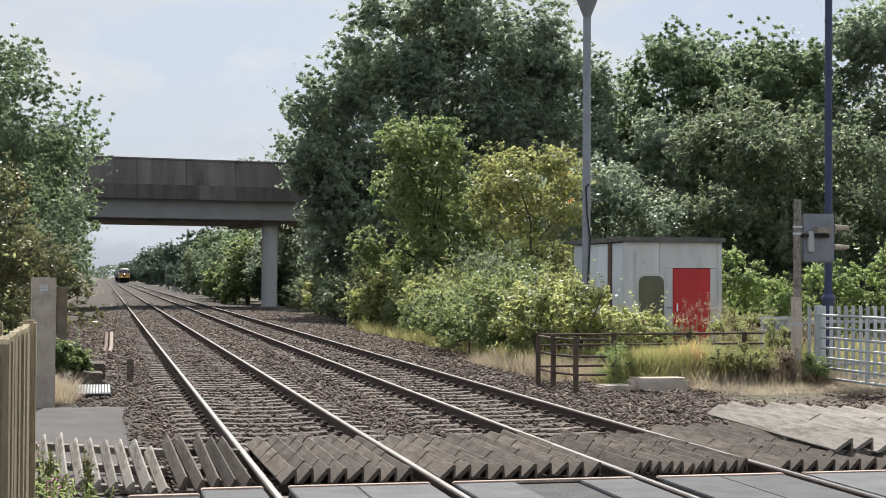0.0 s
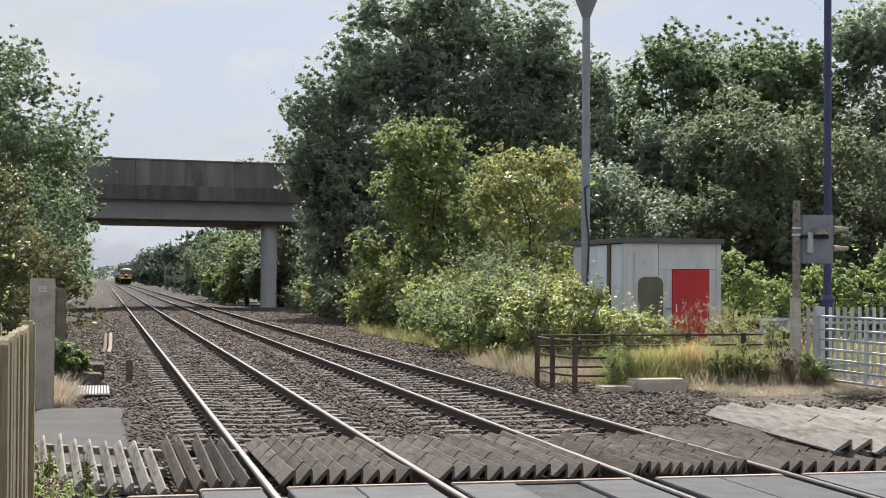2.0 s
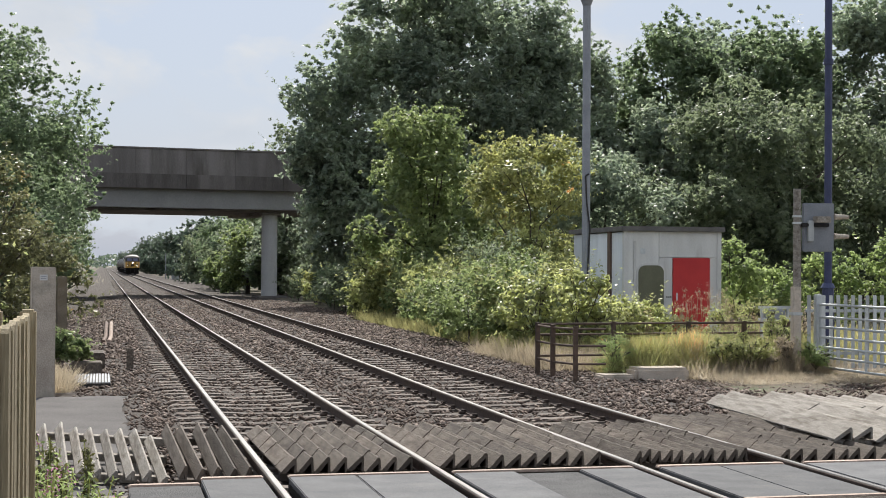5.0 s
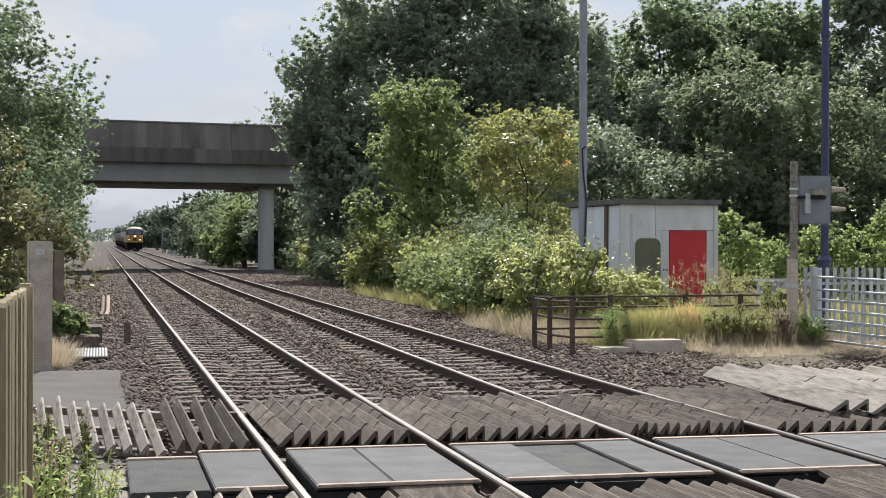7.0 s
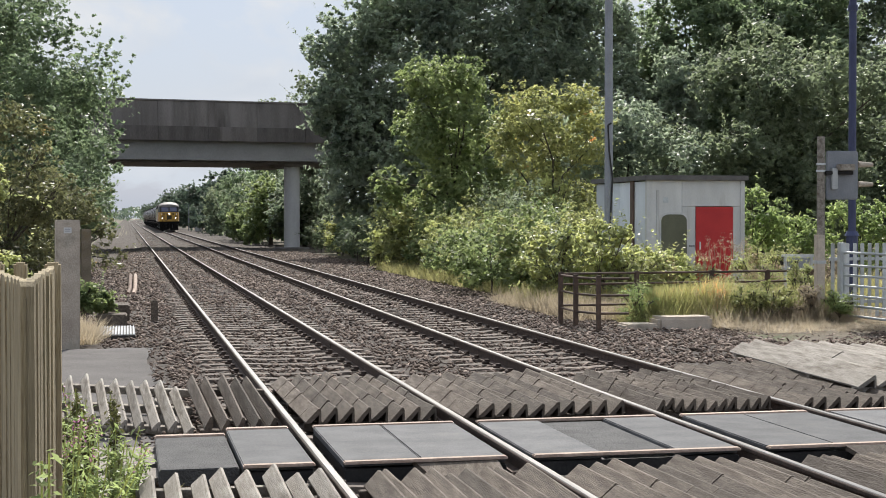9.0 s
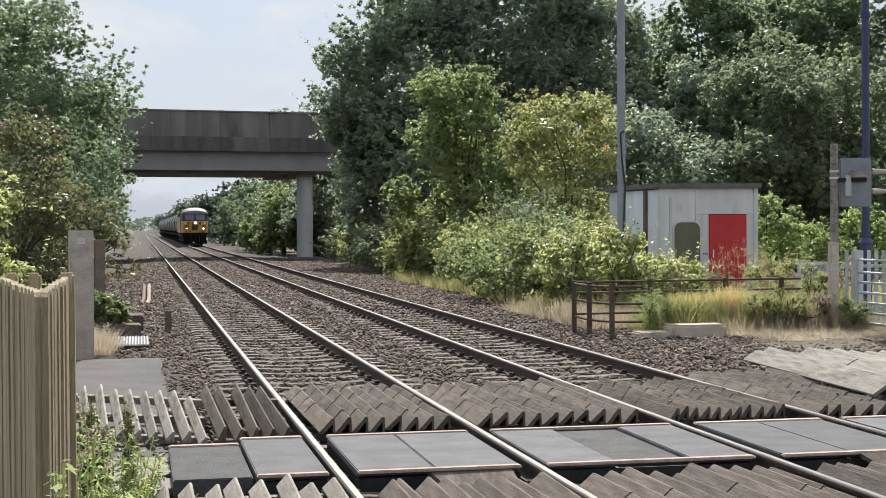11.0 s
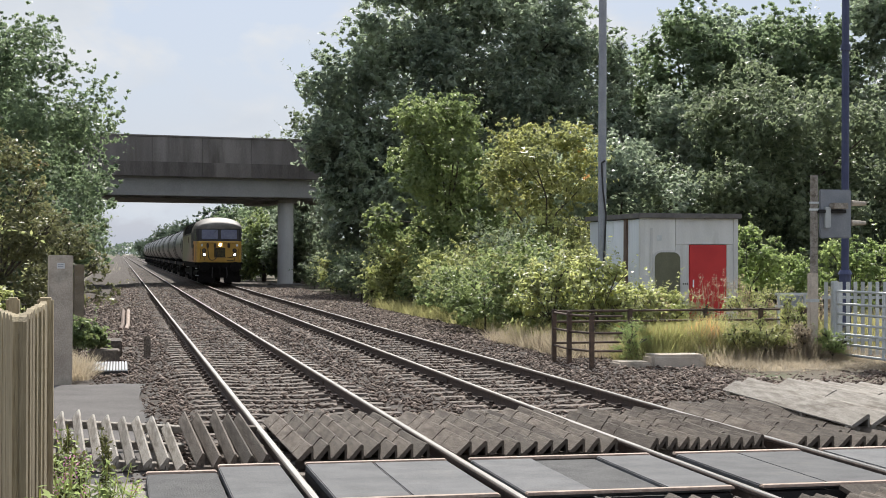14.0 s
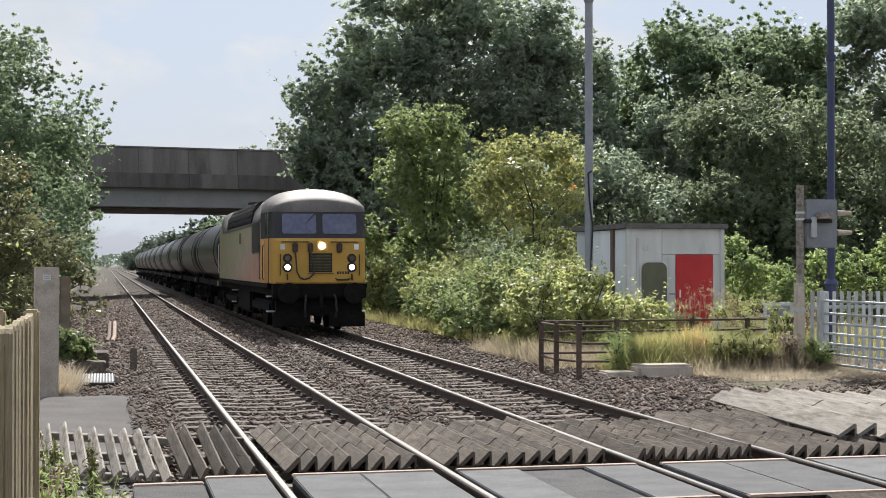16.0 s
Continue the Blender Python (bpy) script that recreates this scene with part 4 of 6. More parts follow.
def street_lamp(x, y, top, r, paint, label, head=True):
    s = thing("lamp_post", label, "lamp post", m=pose(x, y, -0.3))
    part("pole", tube((0, 0, 0), (0, 0, top), r, r * 0.92, 14), paint, s)
    part("base_sleeve", tube((0, 0, 0), (0, 0, 1.68), r * 1.55, r * 1.5, 14), paint, s)
    part("collar", tube((0, 0, 1.68), (0, 0, 1.78), r * 1.9, r * 1.3, 14), paint, s)
    if head:
        part("lantern", tube((0, 0, top - 0.12), (0, 0, top + 0.42), r * 0.9, 0.30, 16), "grey", s, "conical lantern")
        part("canopy", tube((0, 0, top + 0.42), (0, 0, top + 0.55), 0.36, 0.18, 16), "grey", s)
    else:
        part("joint_ring", tube((0, 0, 6.55), (0, 0, 6.68), r * 1.25, r * 1.25, 14), paint, s)
    return s


def make_lamps():
    g = street_lamp(10.89, 35.0, 8.25, 0.098, "grey", "tall grey lamp post with a conical lantern beside the hut")
    part("cable", pipe([(-0.06, -0.11, 0.6), (0.06, -0.11, 3.0), (-0.02, -0.11, 3.6), (-0.05, -0.11, 4.2), (0.03, -0.11, 4.25)], 0.02, 6), "rubberhose", g)
    street_lamp(15.47, 32.0, 9.6, 0.088, "navy", "tall dark blue lamp post behind the gate", head=False)


def make_railing():
    """Rusty tube railing round the culvert."""
    r = thing("culvert_railing", "rusty brown tube railing round a culvert beside the track", "railing")
    front = [(8.05, 28.9), (8.0, 27.7), (8.2, 26.95), (8.75, 26.9)]
    back = [(8.05, 28.9), (9.6, 29.05), (11.2, 29.25), (12.4, 29.35), (13.36, 29.45)]
    for x, y in front[:3] + back[1:]:
        part("post", box(x - 0.04, x + 0.04, y - 0.04, y + 0.04, -0.40, 0.74, 0.006), "rustrail", r)
        part("post_cap", box(x - 0.046, x + 0.046, y - 0.046, y + 0.046, 0.741, 0.755, 0.004), "rustrail", r)
    for line, heights in ((front, (0.70, 0.40, 0.08)), (back, (0.72, 0.52, 0.12))):
        for z in heights:
            for a, b in zip(line, line[1:]):
                part("rail_tube", tube((*a, z), (*b, z), 0.021, 0.021, 8), "rustrail", r)


def make_gate():
    g = thing("field_gate", "galvanised tubular steel gate beside the crossing", "gate", m=pose(13.42, 28.2, -0.22, 0, 0, -88))
    part("gate_post", box(-0.06, 0.06, -0.06, 0.06, 0, 1.52, 0.01), "galv", g, "square galvanised hinge post")
    for z in (0.14, 0.33, 0.52, 0.71, 0.90, 1.09, 1.33):
        part("gate_bar", tube((0.10, 0, z), (3.6, 0, z), 0.024, 0.024, 10), "galv", g)
    for x in (0.12, 1.85, 3.58):
        part("gate_stile", tube((x, 0, 0.12), (x, 0, 1.35), 0.026, 0.026, 10), "galv", g)
    f = thing("palisade_fence", "galvanised steel palisade fence behind the gate", "fence", m=pose(13.75, 29.4, -0.25, 0, 0, -3))
    for k in range(24):
        x = 0.05 + k * 0.155
        bm = prism([(x - 0.035, 0.05), (x + 0.035, 0.05), (x + 0.035, 1.50), (x + 0.028, 1.515), (x - 0.028, 1.515), (x - 0.035, 1.50)], -0.012, 0.012)
        part("pale", bm, "galv", f)
    for z in (0.35, 1.2):
        part("cross_rail", box(0, 3.8, 0.014, 0.06, z - 0.03, z + 0.03, 0.004), "galv", f)
    p = thing("fence_post", "tall grey-painted timber gate post with peeling edges", "post", m=pose(12.97, 28.2, -0.3))
    part("shaft", box(-0.08, 0.08, -0.08, 0.08, 0, 1.75, 0.012), "post", p)
    part("strap", box(-0.095, 0.095, -0.095, 0.095, 1.2, 1.26, 0.004), "galv", p)


def make_signal():
    """Warning lamps on a timber pole, seen from behind."""
    s = thing("crossing_signal", "grey crossing warning light unit on a weathered timber pole", "signal", m=pose(13.06, 28.35, -0.3))
    part("pole", tube((0, 0, 0), (0, 0, 3.63), 0.082, 0.074, 14), "bleached", s, "round weathered timber pole")
    for z in (2.95, 3.08):
        part("strap", tube((0, 0, z), (0, 0, z + 0.04), 0.092, 0.092, 14), "galv", s)
    bb = part("backboard", box(0.10, 0.76, -0.03, 0.03, 2.42, 3.36, 0.02), "grey", s, "grey backing board")
    part("lamp_box", box(0.30, 0.62, -0.20, -0.031, 2.98, 3.10, 0.012), "bleached", bb)
    part("lamp_box", box(0.18, 0.30, -0.12, -0.031, 2.62, 3.02, 0.012), "galv", bb)
    part("bracket", box(0.05, 0.62, -0.11, -0.05, 2.90, 2.97, 0.008), "dark", bb)
    for z in (3.10, 2.72):
        part("lamp_hood", tube((0.761, 0.0, z), (1.10, 0.08, z), 0.06, 0.04, 12), "post", bb)


def make_line_signal():
    s = thing("railway_signal", "slim grey railway signal post beyond the bridge", "signal", m=pose(9.35, 245, -0.3))
    part("post", tube((0, 0, 0), (0, 0, 4.6), 0.09, 0.09, 10), "grey", s)
    part("signal_head", box(-0.35, 0.35, -0.1, 0.2, 4.2, 5.6, 0.05), "dark", s)
    part("base_case", box(0.9, 2.0, -0.2, 0.3, 0, 1.5, 0.03), "galv", s)
    part("name_plate", box(1.05, 1.8, -0.23, -0.205, 1.1, 1.45), "white", s)


def make_cabinets():
    c = thing("equipment_frame", "small grey lineside equipment frame beside the hut", "equipment", m=pose(14.45, 33.2, -0.3))
    for x in (0.0, 0.62):
        part("leg", box(x - 0.03, x + 0.03, -0.03, 0.03, 0, 1.25, 0.005), "galv", c)
    for z in (0.95, 1.22):
        part("crossbar", box(-0.08, 0.7, -0.035, 0.035, z - 0.03, z + 0.03, 0.005), "galv", c)
    part("case", box(0.10, 0.52, -0.12, 0.12, 0.90, 1.18, 0.015), "grey", c)
    b = thing("rubble_heap", "dark red rubble and old brick behind the grass", "rubble", m=pose(14.6, 31.6, -0.32))
    for k in range(40):
        part("brick", box(-0.11, 0.11, -0.055, 0.055, -0.035, 0.035, 0.006, turn=pose(rng.uniform(-0.6, 0.7), rng.uniform(-0.4, 0.4), 0.05 + 0.3 * rng.uniform() ** 2, *(rng.uniform(-40, 40, 2)), rng.uniform(0, 180))), "brick", b)


def timber_post(x, y, w, d, h, label, material="post", plate=False):
    p = thing("concrete_post", label, "post", m=pose(x, y, -0.3, 0, rng.normal() * 0.4, 8))
    part("shaft", box(-w / 2, w / 2, -d / 2, d / 2, 0, h, 0.012), material, p)
    if plate:
        part("number_plate", box(-0.07, 0.05, -d / 2 - 0.006, -d / 2 - 0.001, h - 0.21, h - 0.12, 0.001), "white", p, "small white plate")
        for k in range(2):
            part("plate_bar", box(-0.055, 0.03, -d / 2 - 0.009, -d / 2 - 0.0065, h - 0.152 - k * 0.03, h - 0.142 - k * 0.03), "grey", p)
    return p


def make_left_side():
    timber_post(-0.92, 25.5, 0.36, 0.30, 2.06, "weathered grey concrete post with a small white plate", plate=True)
    timber_post(-0.86, 34.5, 0.20, 0.24, 1.85, "old lichen-brown timber fence post among bushes", "oldpost")
    timber_post(-1.17, 34.6, 0.38, 0.14, 1.80, "dark weathered panel beside the old post", "timber")
    s = thing("timber_stub", "short dark square timber stub in the ballast", "post", m=pose(0.52, 31.0, -0.3))
    part("shaft", box(-0.065, 0.065, -0.065, 0.065, 0, 0.50, 0.012), "timber", s)
    g = thing("drain_grating", "grey ribbed steel cover beside the path", "grating", m=pose(-0.62, 26.9, -0.2))
    part("frame", box(0, 0.76, 0, 2.2, -0.08, 0.03, 0.008), "dark", g)
    for k in range(15):
        part("bar", box(0.02 + k * 0.05, 0.045 + k * 0.05, 0.05, 2.15, 0.03, 0.05), "grey", g)
    t = thing("cable_trough", "dark concrete trough blocks among weeds", "trough")
    part("block", box(-0.55, 0.0, 29.5, 30.2, -0.3, 0.02, 0.02), "timber", t)
    part("block", box(-0.30, 0.05, 31.2, 32.3, -0.3, 0.10, 0.02), "timber", t)
    c = thing("cable_duct", "pair of reddish pale cable ducts lying on the ballast", "cable duct", m=pose(0.02, 41.5, -0.22, 0, 0, -1))
    for k, dx in enumerate((0.0, 0.14)):
        part("duct", pipe([(dx, 0, 0.05), (dx + 0.02, 2.5, 0.06), (dx - 0.02, 6.5, 0.30), (dx - 0.10, 9.5, 0.10)], 0.055, 8), "edge" if k else "trim", c)
    e = thing("sleeper_end_board", "flat dark board lying beside the ballast", "board", m=pose(-0.7, 40.5, -0.26))
    part("plank", box(0, 0.75, 0, 0.25, 0, 0.06, 0.008), "timber", e)


def make_fence():
    """Close-boarded timber fence with rounded board tops, meeting at a corner."""
    def run(p, q, top):
        a, b = Vector((*p, -0.30)), Vector((*q, -0.30))
        f = thing("board_fence", "tan close-boarded timber fence with scalloped board tops", "fence", "timber fence by the path")
        f.matrix_basis = Matrix.Translation(a) @ Matrix.Rotation(math.atan2(b.y - a.y, b.x - a.x), 4, "Z")
        L, h = (b - a).length, top + 0.30
        n = round(L / 0.1)
        away = 1 if p[0] < q[0] else -1
        for k in range(n):
            x = k * L / n + 0.004
            w = L / n - 0.008
            d = rng.normal() * 0.004
            bm = prism([(x, 0.02), (x + w, 0.02), (x + w, h - 0.020), (x + w * 0.82, h - 0.006), (x + w * 0.5, h), (x + w * 0.18, h - 0.006), (x, h - 0.020)], -0.011 + d, 0.011 + d)
            part("board", bm, "fence", f)
        for z in (0.4, h - 0.3):
            y0, y1 = (0.02, 0.06) if away > 0 else (-0.06, -0.02)
            part("fence_rail", box(0.3, L - 0.3, y0, y1, z - 0.04, z + 0.04, 0.004), "fence", f)
        return f, L, h
    run((-0.286, 4.64), (-0.66, 6.95), 1.615)
    f, L, h = run((-0.268, 5.96), (-0.271, 4.62), 1.615)
    for name, x, y, w, top in (("fence_post", -0.268, 6.02, 0.058, 1.626), ("fence_post", -0.279, 4.66, 0.018, 1.57), ("fence_post", -0.446, 7.0, 0.054, 1.60), ("fence_post", -0.545, 7.05, 0.054, 1.60)):
        p = thing(name, "square tan timber fence post with a worn rounded top", "post", "posts of the timber fence", m=pose(x, y, -0.30))
        part("shaft", box(-w / 2, w / 2, -0.04, 0.04, 0, top + 0.30, 0.009), "fence", p)


# ---- trees and bushes ----
def crown(x, y, z, r, h, n, seed, squash=1.0):
    """Lobes that make up an uneven crown of radius r and height h, its middle at z."""
    g = np.random.default_rng(seed)
    out = [(x, y, z, r * 0.6, r * 0.6, h * 0.42)]
    n = int(n * 2.2)
    for i in range(n):
        a = i * 2.4 + g.uniform(0, 0.8)
        u = g.uniform(-0.85, 0.95)
        k = math.sqrt(max(0.08, 1 - u * u * 0.85))
        s = g.uniform(0.17, 0.40)
        q = g.uniform(0.42, 1.06)
        out.append((x + math.cos(a) * r * q * k, y + math.sin(a) * r * q * k * squash, z + u * h * 0.43, r * s, r * s, r * s * g.uniform(0.7, 1.0)))
    return out


def make_trees():
    # beside the left track
    plant("birch_tree", "tall leafy green tree with thin drooping twigs beside the track", "tree", (-6.4, 62, -0.3), crown(-5.9, 62, 5.9, 4.7, 11.6, 17, 1), "leaf_mid", 0.125, 150, 0.16, 0.36)
    plant("alder_tree", "dark green dense tree beside the track", "tree", (-6.2, 76, -0.3), crown(-6.0, 76, 5.2, 4.9, 9.8, 14, 2), "leaf_mid", 0.19, 80, 0.2)
    plant("elder_bush", "dense mid-green bush overhanging the ballast", "bush", (-3.2, 56, -0.3), crown(-2.9, 56, 2.6, 2.3, 5.4, 12, 3), "leaf_mid", 0.13, 120, 0.1)
    plant("willow_bush", "yellowing willow bush with upright shoots", "bush", (-2.7, 37, -0.3), crown(-2.55, 37, 2.2, 1.55, 4.6, 12, 4), "leaf_olive", 0.09, 210, 0.07, 0.26, slim=0.4)
    plant("willow_bush", "yellow-green low bush by the old posts", "bush", (-1.8, 46, -0.3), crown(-1.75, 46, 1.1, 1.35, 2.8, 10, 5), "leaf_olive", 0.11, 140, 0.06, 0.3, slim=0.4)
    plant("willow_bush", "yellow-green low bush by the old posts", "bush", (-3.4, 31, -0.3), crown(-3.2, 31, 1.3, 1.3, 3.0, 9, 6), "leaf_bramble", 0.11, 120, 0.06, 0.3)
    for i, (x, y, h, r) in enumerate(((-6.5, 92, 9, 5), (-7, 118, 8, 5), (-7.5, 150, 9, 6), (-9, 200, 9, 7), (-10, 270, 9, 8))):
        plant("hedgerow_tree", "distant green tree in the lineside hedge", "tree", (x, y, -0.3), crown(x, y, h * 0.5, r, h, 10, 20 + i), "leaf_mid", 0.26, 26, 0.2, 0.6, "lineside trees")
    # the wood beside the right track
    big = [(19.0, 84, 8.5, 6.2, 5.5, 8.0), (13.3, 83, 6.0, 3.4, 4, 5.2), (11.6, 82, 10.2, 2.3, 2.6, 3.0), (14.4, 83, 13.2, 2.9, 3, 3.2), (18.4, 83, 15.2, 3.2, 3.4, 3.0), (22.6, 83, 14.2, 3.0, 3.2, 3.2), (24.6, 84, 10.6, 3.0, 3.3, 3.8), (16.0, 80.5, 9.0, 3.4, 2.4, 4.0), (20.5, 80, 10.5, 3.2, 2.2, 3.8), (23.5, 80.5, 6.6, 3.4, 2.6, 3.8), (14.0, 80, 5.0, 3.2, 2.4, 3.2), (19.0, 79.5, 5.4, 3.4, 2.2, 3.4), (10.9, 81.5, 7.6, 1.7, 2.2, 2.4), (11.4, 81.5, 4.2, 1.7, 2.2, 2.8), (12.9, 82, 12.0, 1.6, 2.0, 2.2)]
    g = np.random.default_rng(5)
    for x, y, z, rx, ry, rz in list(big[1:]):
        for _ in range(6):
            v = unit(g.normal(size=(1, 3)))[0]
            s = g.uniform(0.28, 0.45)
            big.append((x + v[0] * rx * 0.85, y - abs(v[1]) * ry * 0.8, z + v[2] * rz * 0.85, rx * s, ry * s, rz * s * 0.9))
    big = [(a, b, c, e * 0.86, f * 0.86, h * 0.86) if i < 15 else (a, b, c, e, f, h) for i, (a, b, c, e, f, h) in enumerate(big)]
    plant("poplar_tree", "huge dark green spreading tree beside the bridge", "tree", (18, 84, -0.3), big, "leaf_dark", 0.23, 66, 0.42, 0.6)
    plant("hawthorn_tree", "bright green hawthorn tree in front of the dark wood", "tree", (12.7, 62, -0.3), crown(12.6, 62, 4.4, 2.7, 7.4, 13, 31), "leaf_haw", 0.15, 125, 0.13, 0.38)
    plant("thorn_bush", "yellow-green thorn bush with seed clusters", "bush", (15.2, 55, -0.3), crown(14.9, 55, 3.7, 2.35, 5.6, 13, 32), "leaf_gold", 0.12, 150, 0.1, 0.34)
    for i, (x, y, r, h, leaf) in enumerate(((27.6, 78, 2.6, 10.2, "leaf_dark"), (31.0, 83, 3.2, 15.6, "leaf_mid"), (35.6, 80, 3.9, 15.0, "leaf_mid"), (41.3, 79, 4.4, 16.4, "leaf_dark"), (46, 78, 5, 15.2, "leaf_mid"), (37, 88, 5, 16.0, "leaf_dark"))):
        plant("woodland_tree", "tall dense green tree at the edge of the wood", "tree", (x, y, -0.3), crown(x, y, h * 0.53, r, h, 16, 40 + i), leaf, 0.24, 74, 0.25, 0.55, "woodland trees")
    plant("ash_tree", "thin open-crowned tree with sky between its branches", "tree", (29.0, 88, -0.3), crown(28.8, 88, 8.6, 2.2, 12, 11, 48), "leaf_mid", 0.22, 26, 0.14, 0.5, "woodland trees")
    plant("grey_willow", "broad rounded grey-green willow behind the hut", "tree", (26.0, 60, -0.3), crown(26.0, 60, 4.7, 4.4, 9.4, 20, 51), "leaf_grey", 0.17, 105, 0.18, 0.45)
    plant("grey_willow", "smaller grey-green willow behind the gate", "tree", (31.5, 62, -0.3), crown(31.3, 62, 4.0, 3.6, 8.0, 14, 52), "leaf_grey", 0.17, 90, 0.15, 0.42)
    plant("holly_bush", "dark bush in shade behind the hut", "bush", (19.3, 60, -0.3), crown(19.2, 60, 3.0, 3.0, 6.6, 12, 53), "leaf_dark", 0.17, 90, 0.12, 0.4)
    # brambles along the right-hand bank
    g = np.random.default_rng(77)
    rows = ((10.75, 1.15, 1.7), (12.3, 1.45, 2.5), (14.0, 1.8, 3.3))
    k = 0
    for y in np.arange(36, 98, 2.7):
        for row, (x0, r0, h0) in enumerate(rows):
            if (row == 2 and y < 50) or (row == 1 and y < 38):
                continue
            near = 0.75 if y < 46 else 0.0
            x = x0 + g.normal() * 0.3 - near * (1.5 if row else 1.0) + (0.9 if y > 72 else 0)
            yy, r, h = y + g.normal() * 0.6, r0 * g.uniform(0.8, 1.25), h0 * g.uniform(0.8, 1.25)
            leaf = ("leaf_bramble", "leaf_haw", "leaf_bramble", "leaf_gold", "leaf_grey")[int(g.integers(0, 5))] if y < 66 else ("leaf_bramble", "leaf_grey", "leaf_mid", "leaf_gold", "leaf_bramble")[int(g.integers(0, 5))]
            plant("bramble_thicket", "tangled green bramble thicket rising along the bank", "bush", (x, yy, -0.3), crown(x, yy, h * 0.42, r, h, 8, 300 + k), leaf, 0.092 if y < 60 else 0.14, 135 if y < 60 else 60, 0.03, 0.3, "bramble bank")
            k += 1
    for i, (x, y, r, h) in enumerate(((10.2, 33.2, 0.85, 1.9), (11.2, 33.8, 0.8, 1.25), (12.2, 34.8, 0.75, 1.05), (9.6, 34.6, 0.8, 1.7))):
        plant("bramble_thicket", "low green bramble clump at the foot of the lamp post", "bush", (x, y, -0.3), crown(x, y, h * 0.42, r, h, 7, 240 + i), "leaf_bramble", 0.10, 170, 0.03, 0.24, "bramble bank")
    # bright hedge beyond the gate
    for i, x in enumerate(np.arange(17.0, 29.5, 1.7)):
        h = 2.5 + 0.6 * math.sin(i * 2.1)
        plant("hedge_bush", "bright yellow-green hedge bush beyond the gate", "bush", (x, 45 + 0.6 * math.sin(i), -0.3), crown(x, 45 + 0.6 * math.sin(i), h * 0.42, 1.25, h, 8, 120 + i), "leaf_hedge", 0.12, 110, 0.04, 0.28, "hedge beyond the gate")
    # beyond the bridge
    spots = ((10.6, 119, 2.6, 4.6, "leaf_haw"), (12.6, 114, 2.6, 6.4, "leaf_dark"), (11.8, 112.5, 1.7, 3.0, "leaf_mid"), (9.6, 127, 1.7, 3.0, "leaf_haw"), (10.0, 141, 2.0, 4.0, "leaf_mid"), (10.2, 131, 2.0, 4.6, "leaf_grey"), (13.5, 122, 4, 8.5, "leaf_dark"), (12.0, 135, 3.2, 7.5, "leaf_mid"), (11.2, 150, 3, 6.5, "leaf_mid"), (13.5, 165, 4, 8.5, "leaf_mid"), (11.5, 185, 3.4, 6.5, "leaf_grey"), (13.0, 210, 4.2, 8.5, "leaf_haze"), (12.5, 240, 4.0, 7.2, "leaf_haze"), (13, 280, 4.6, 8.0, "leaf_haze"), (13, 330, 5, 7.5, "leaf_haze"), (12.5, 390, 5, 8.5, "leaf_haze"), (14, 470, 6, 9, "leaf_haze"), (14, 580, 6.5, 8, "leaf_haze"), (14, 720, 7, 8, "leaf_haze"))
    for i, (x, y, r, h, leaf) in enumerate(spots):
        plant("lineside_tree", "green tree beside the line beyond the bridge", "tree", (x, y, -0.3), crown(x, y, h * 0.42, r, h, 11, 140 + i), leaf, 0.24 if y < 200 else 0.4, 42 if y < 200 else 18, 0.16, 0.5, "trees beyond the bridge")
    plant("lineside_tree", "feathery tree standing above the bridge parapet", "tree", (15.2, 128, -0.3), crown(14.4, 128, 8.0, 3.4, 11, 12, 170), "leaf_grey", 0.22, 40, 0.18, 0.5, "trees beyond the bridge")


def mound(x, y):
    """Height of the grassy heap behind the kerb."""
    z = np.full(np.shape(x), -0.26)
    for cx, cy, rx, ry, h in ((10.2, 28.9, 0.8, 0.6, 0.40), (11.1, 28.9, 1.0, 0.7, 0.48), (12.2, 28.7, 1.0, 0.7, 0.36), (13.0, 28.0, 0.7, 0.6, 0.15)):
        z = np.maximum(z, -0.26 + h * np.clip(1 - ((x - cx) / rx) ** 2 - ((y - cy) / ry) ** 2, 0, 1) ** 0.7)
    return z


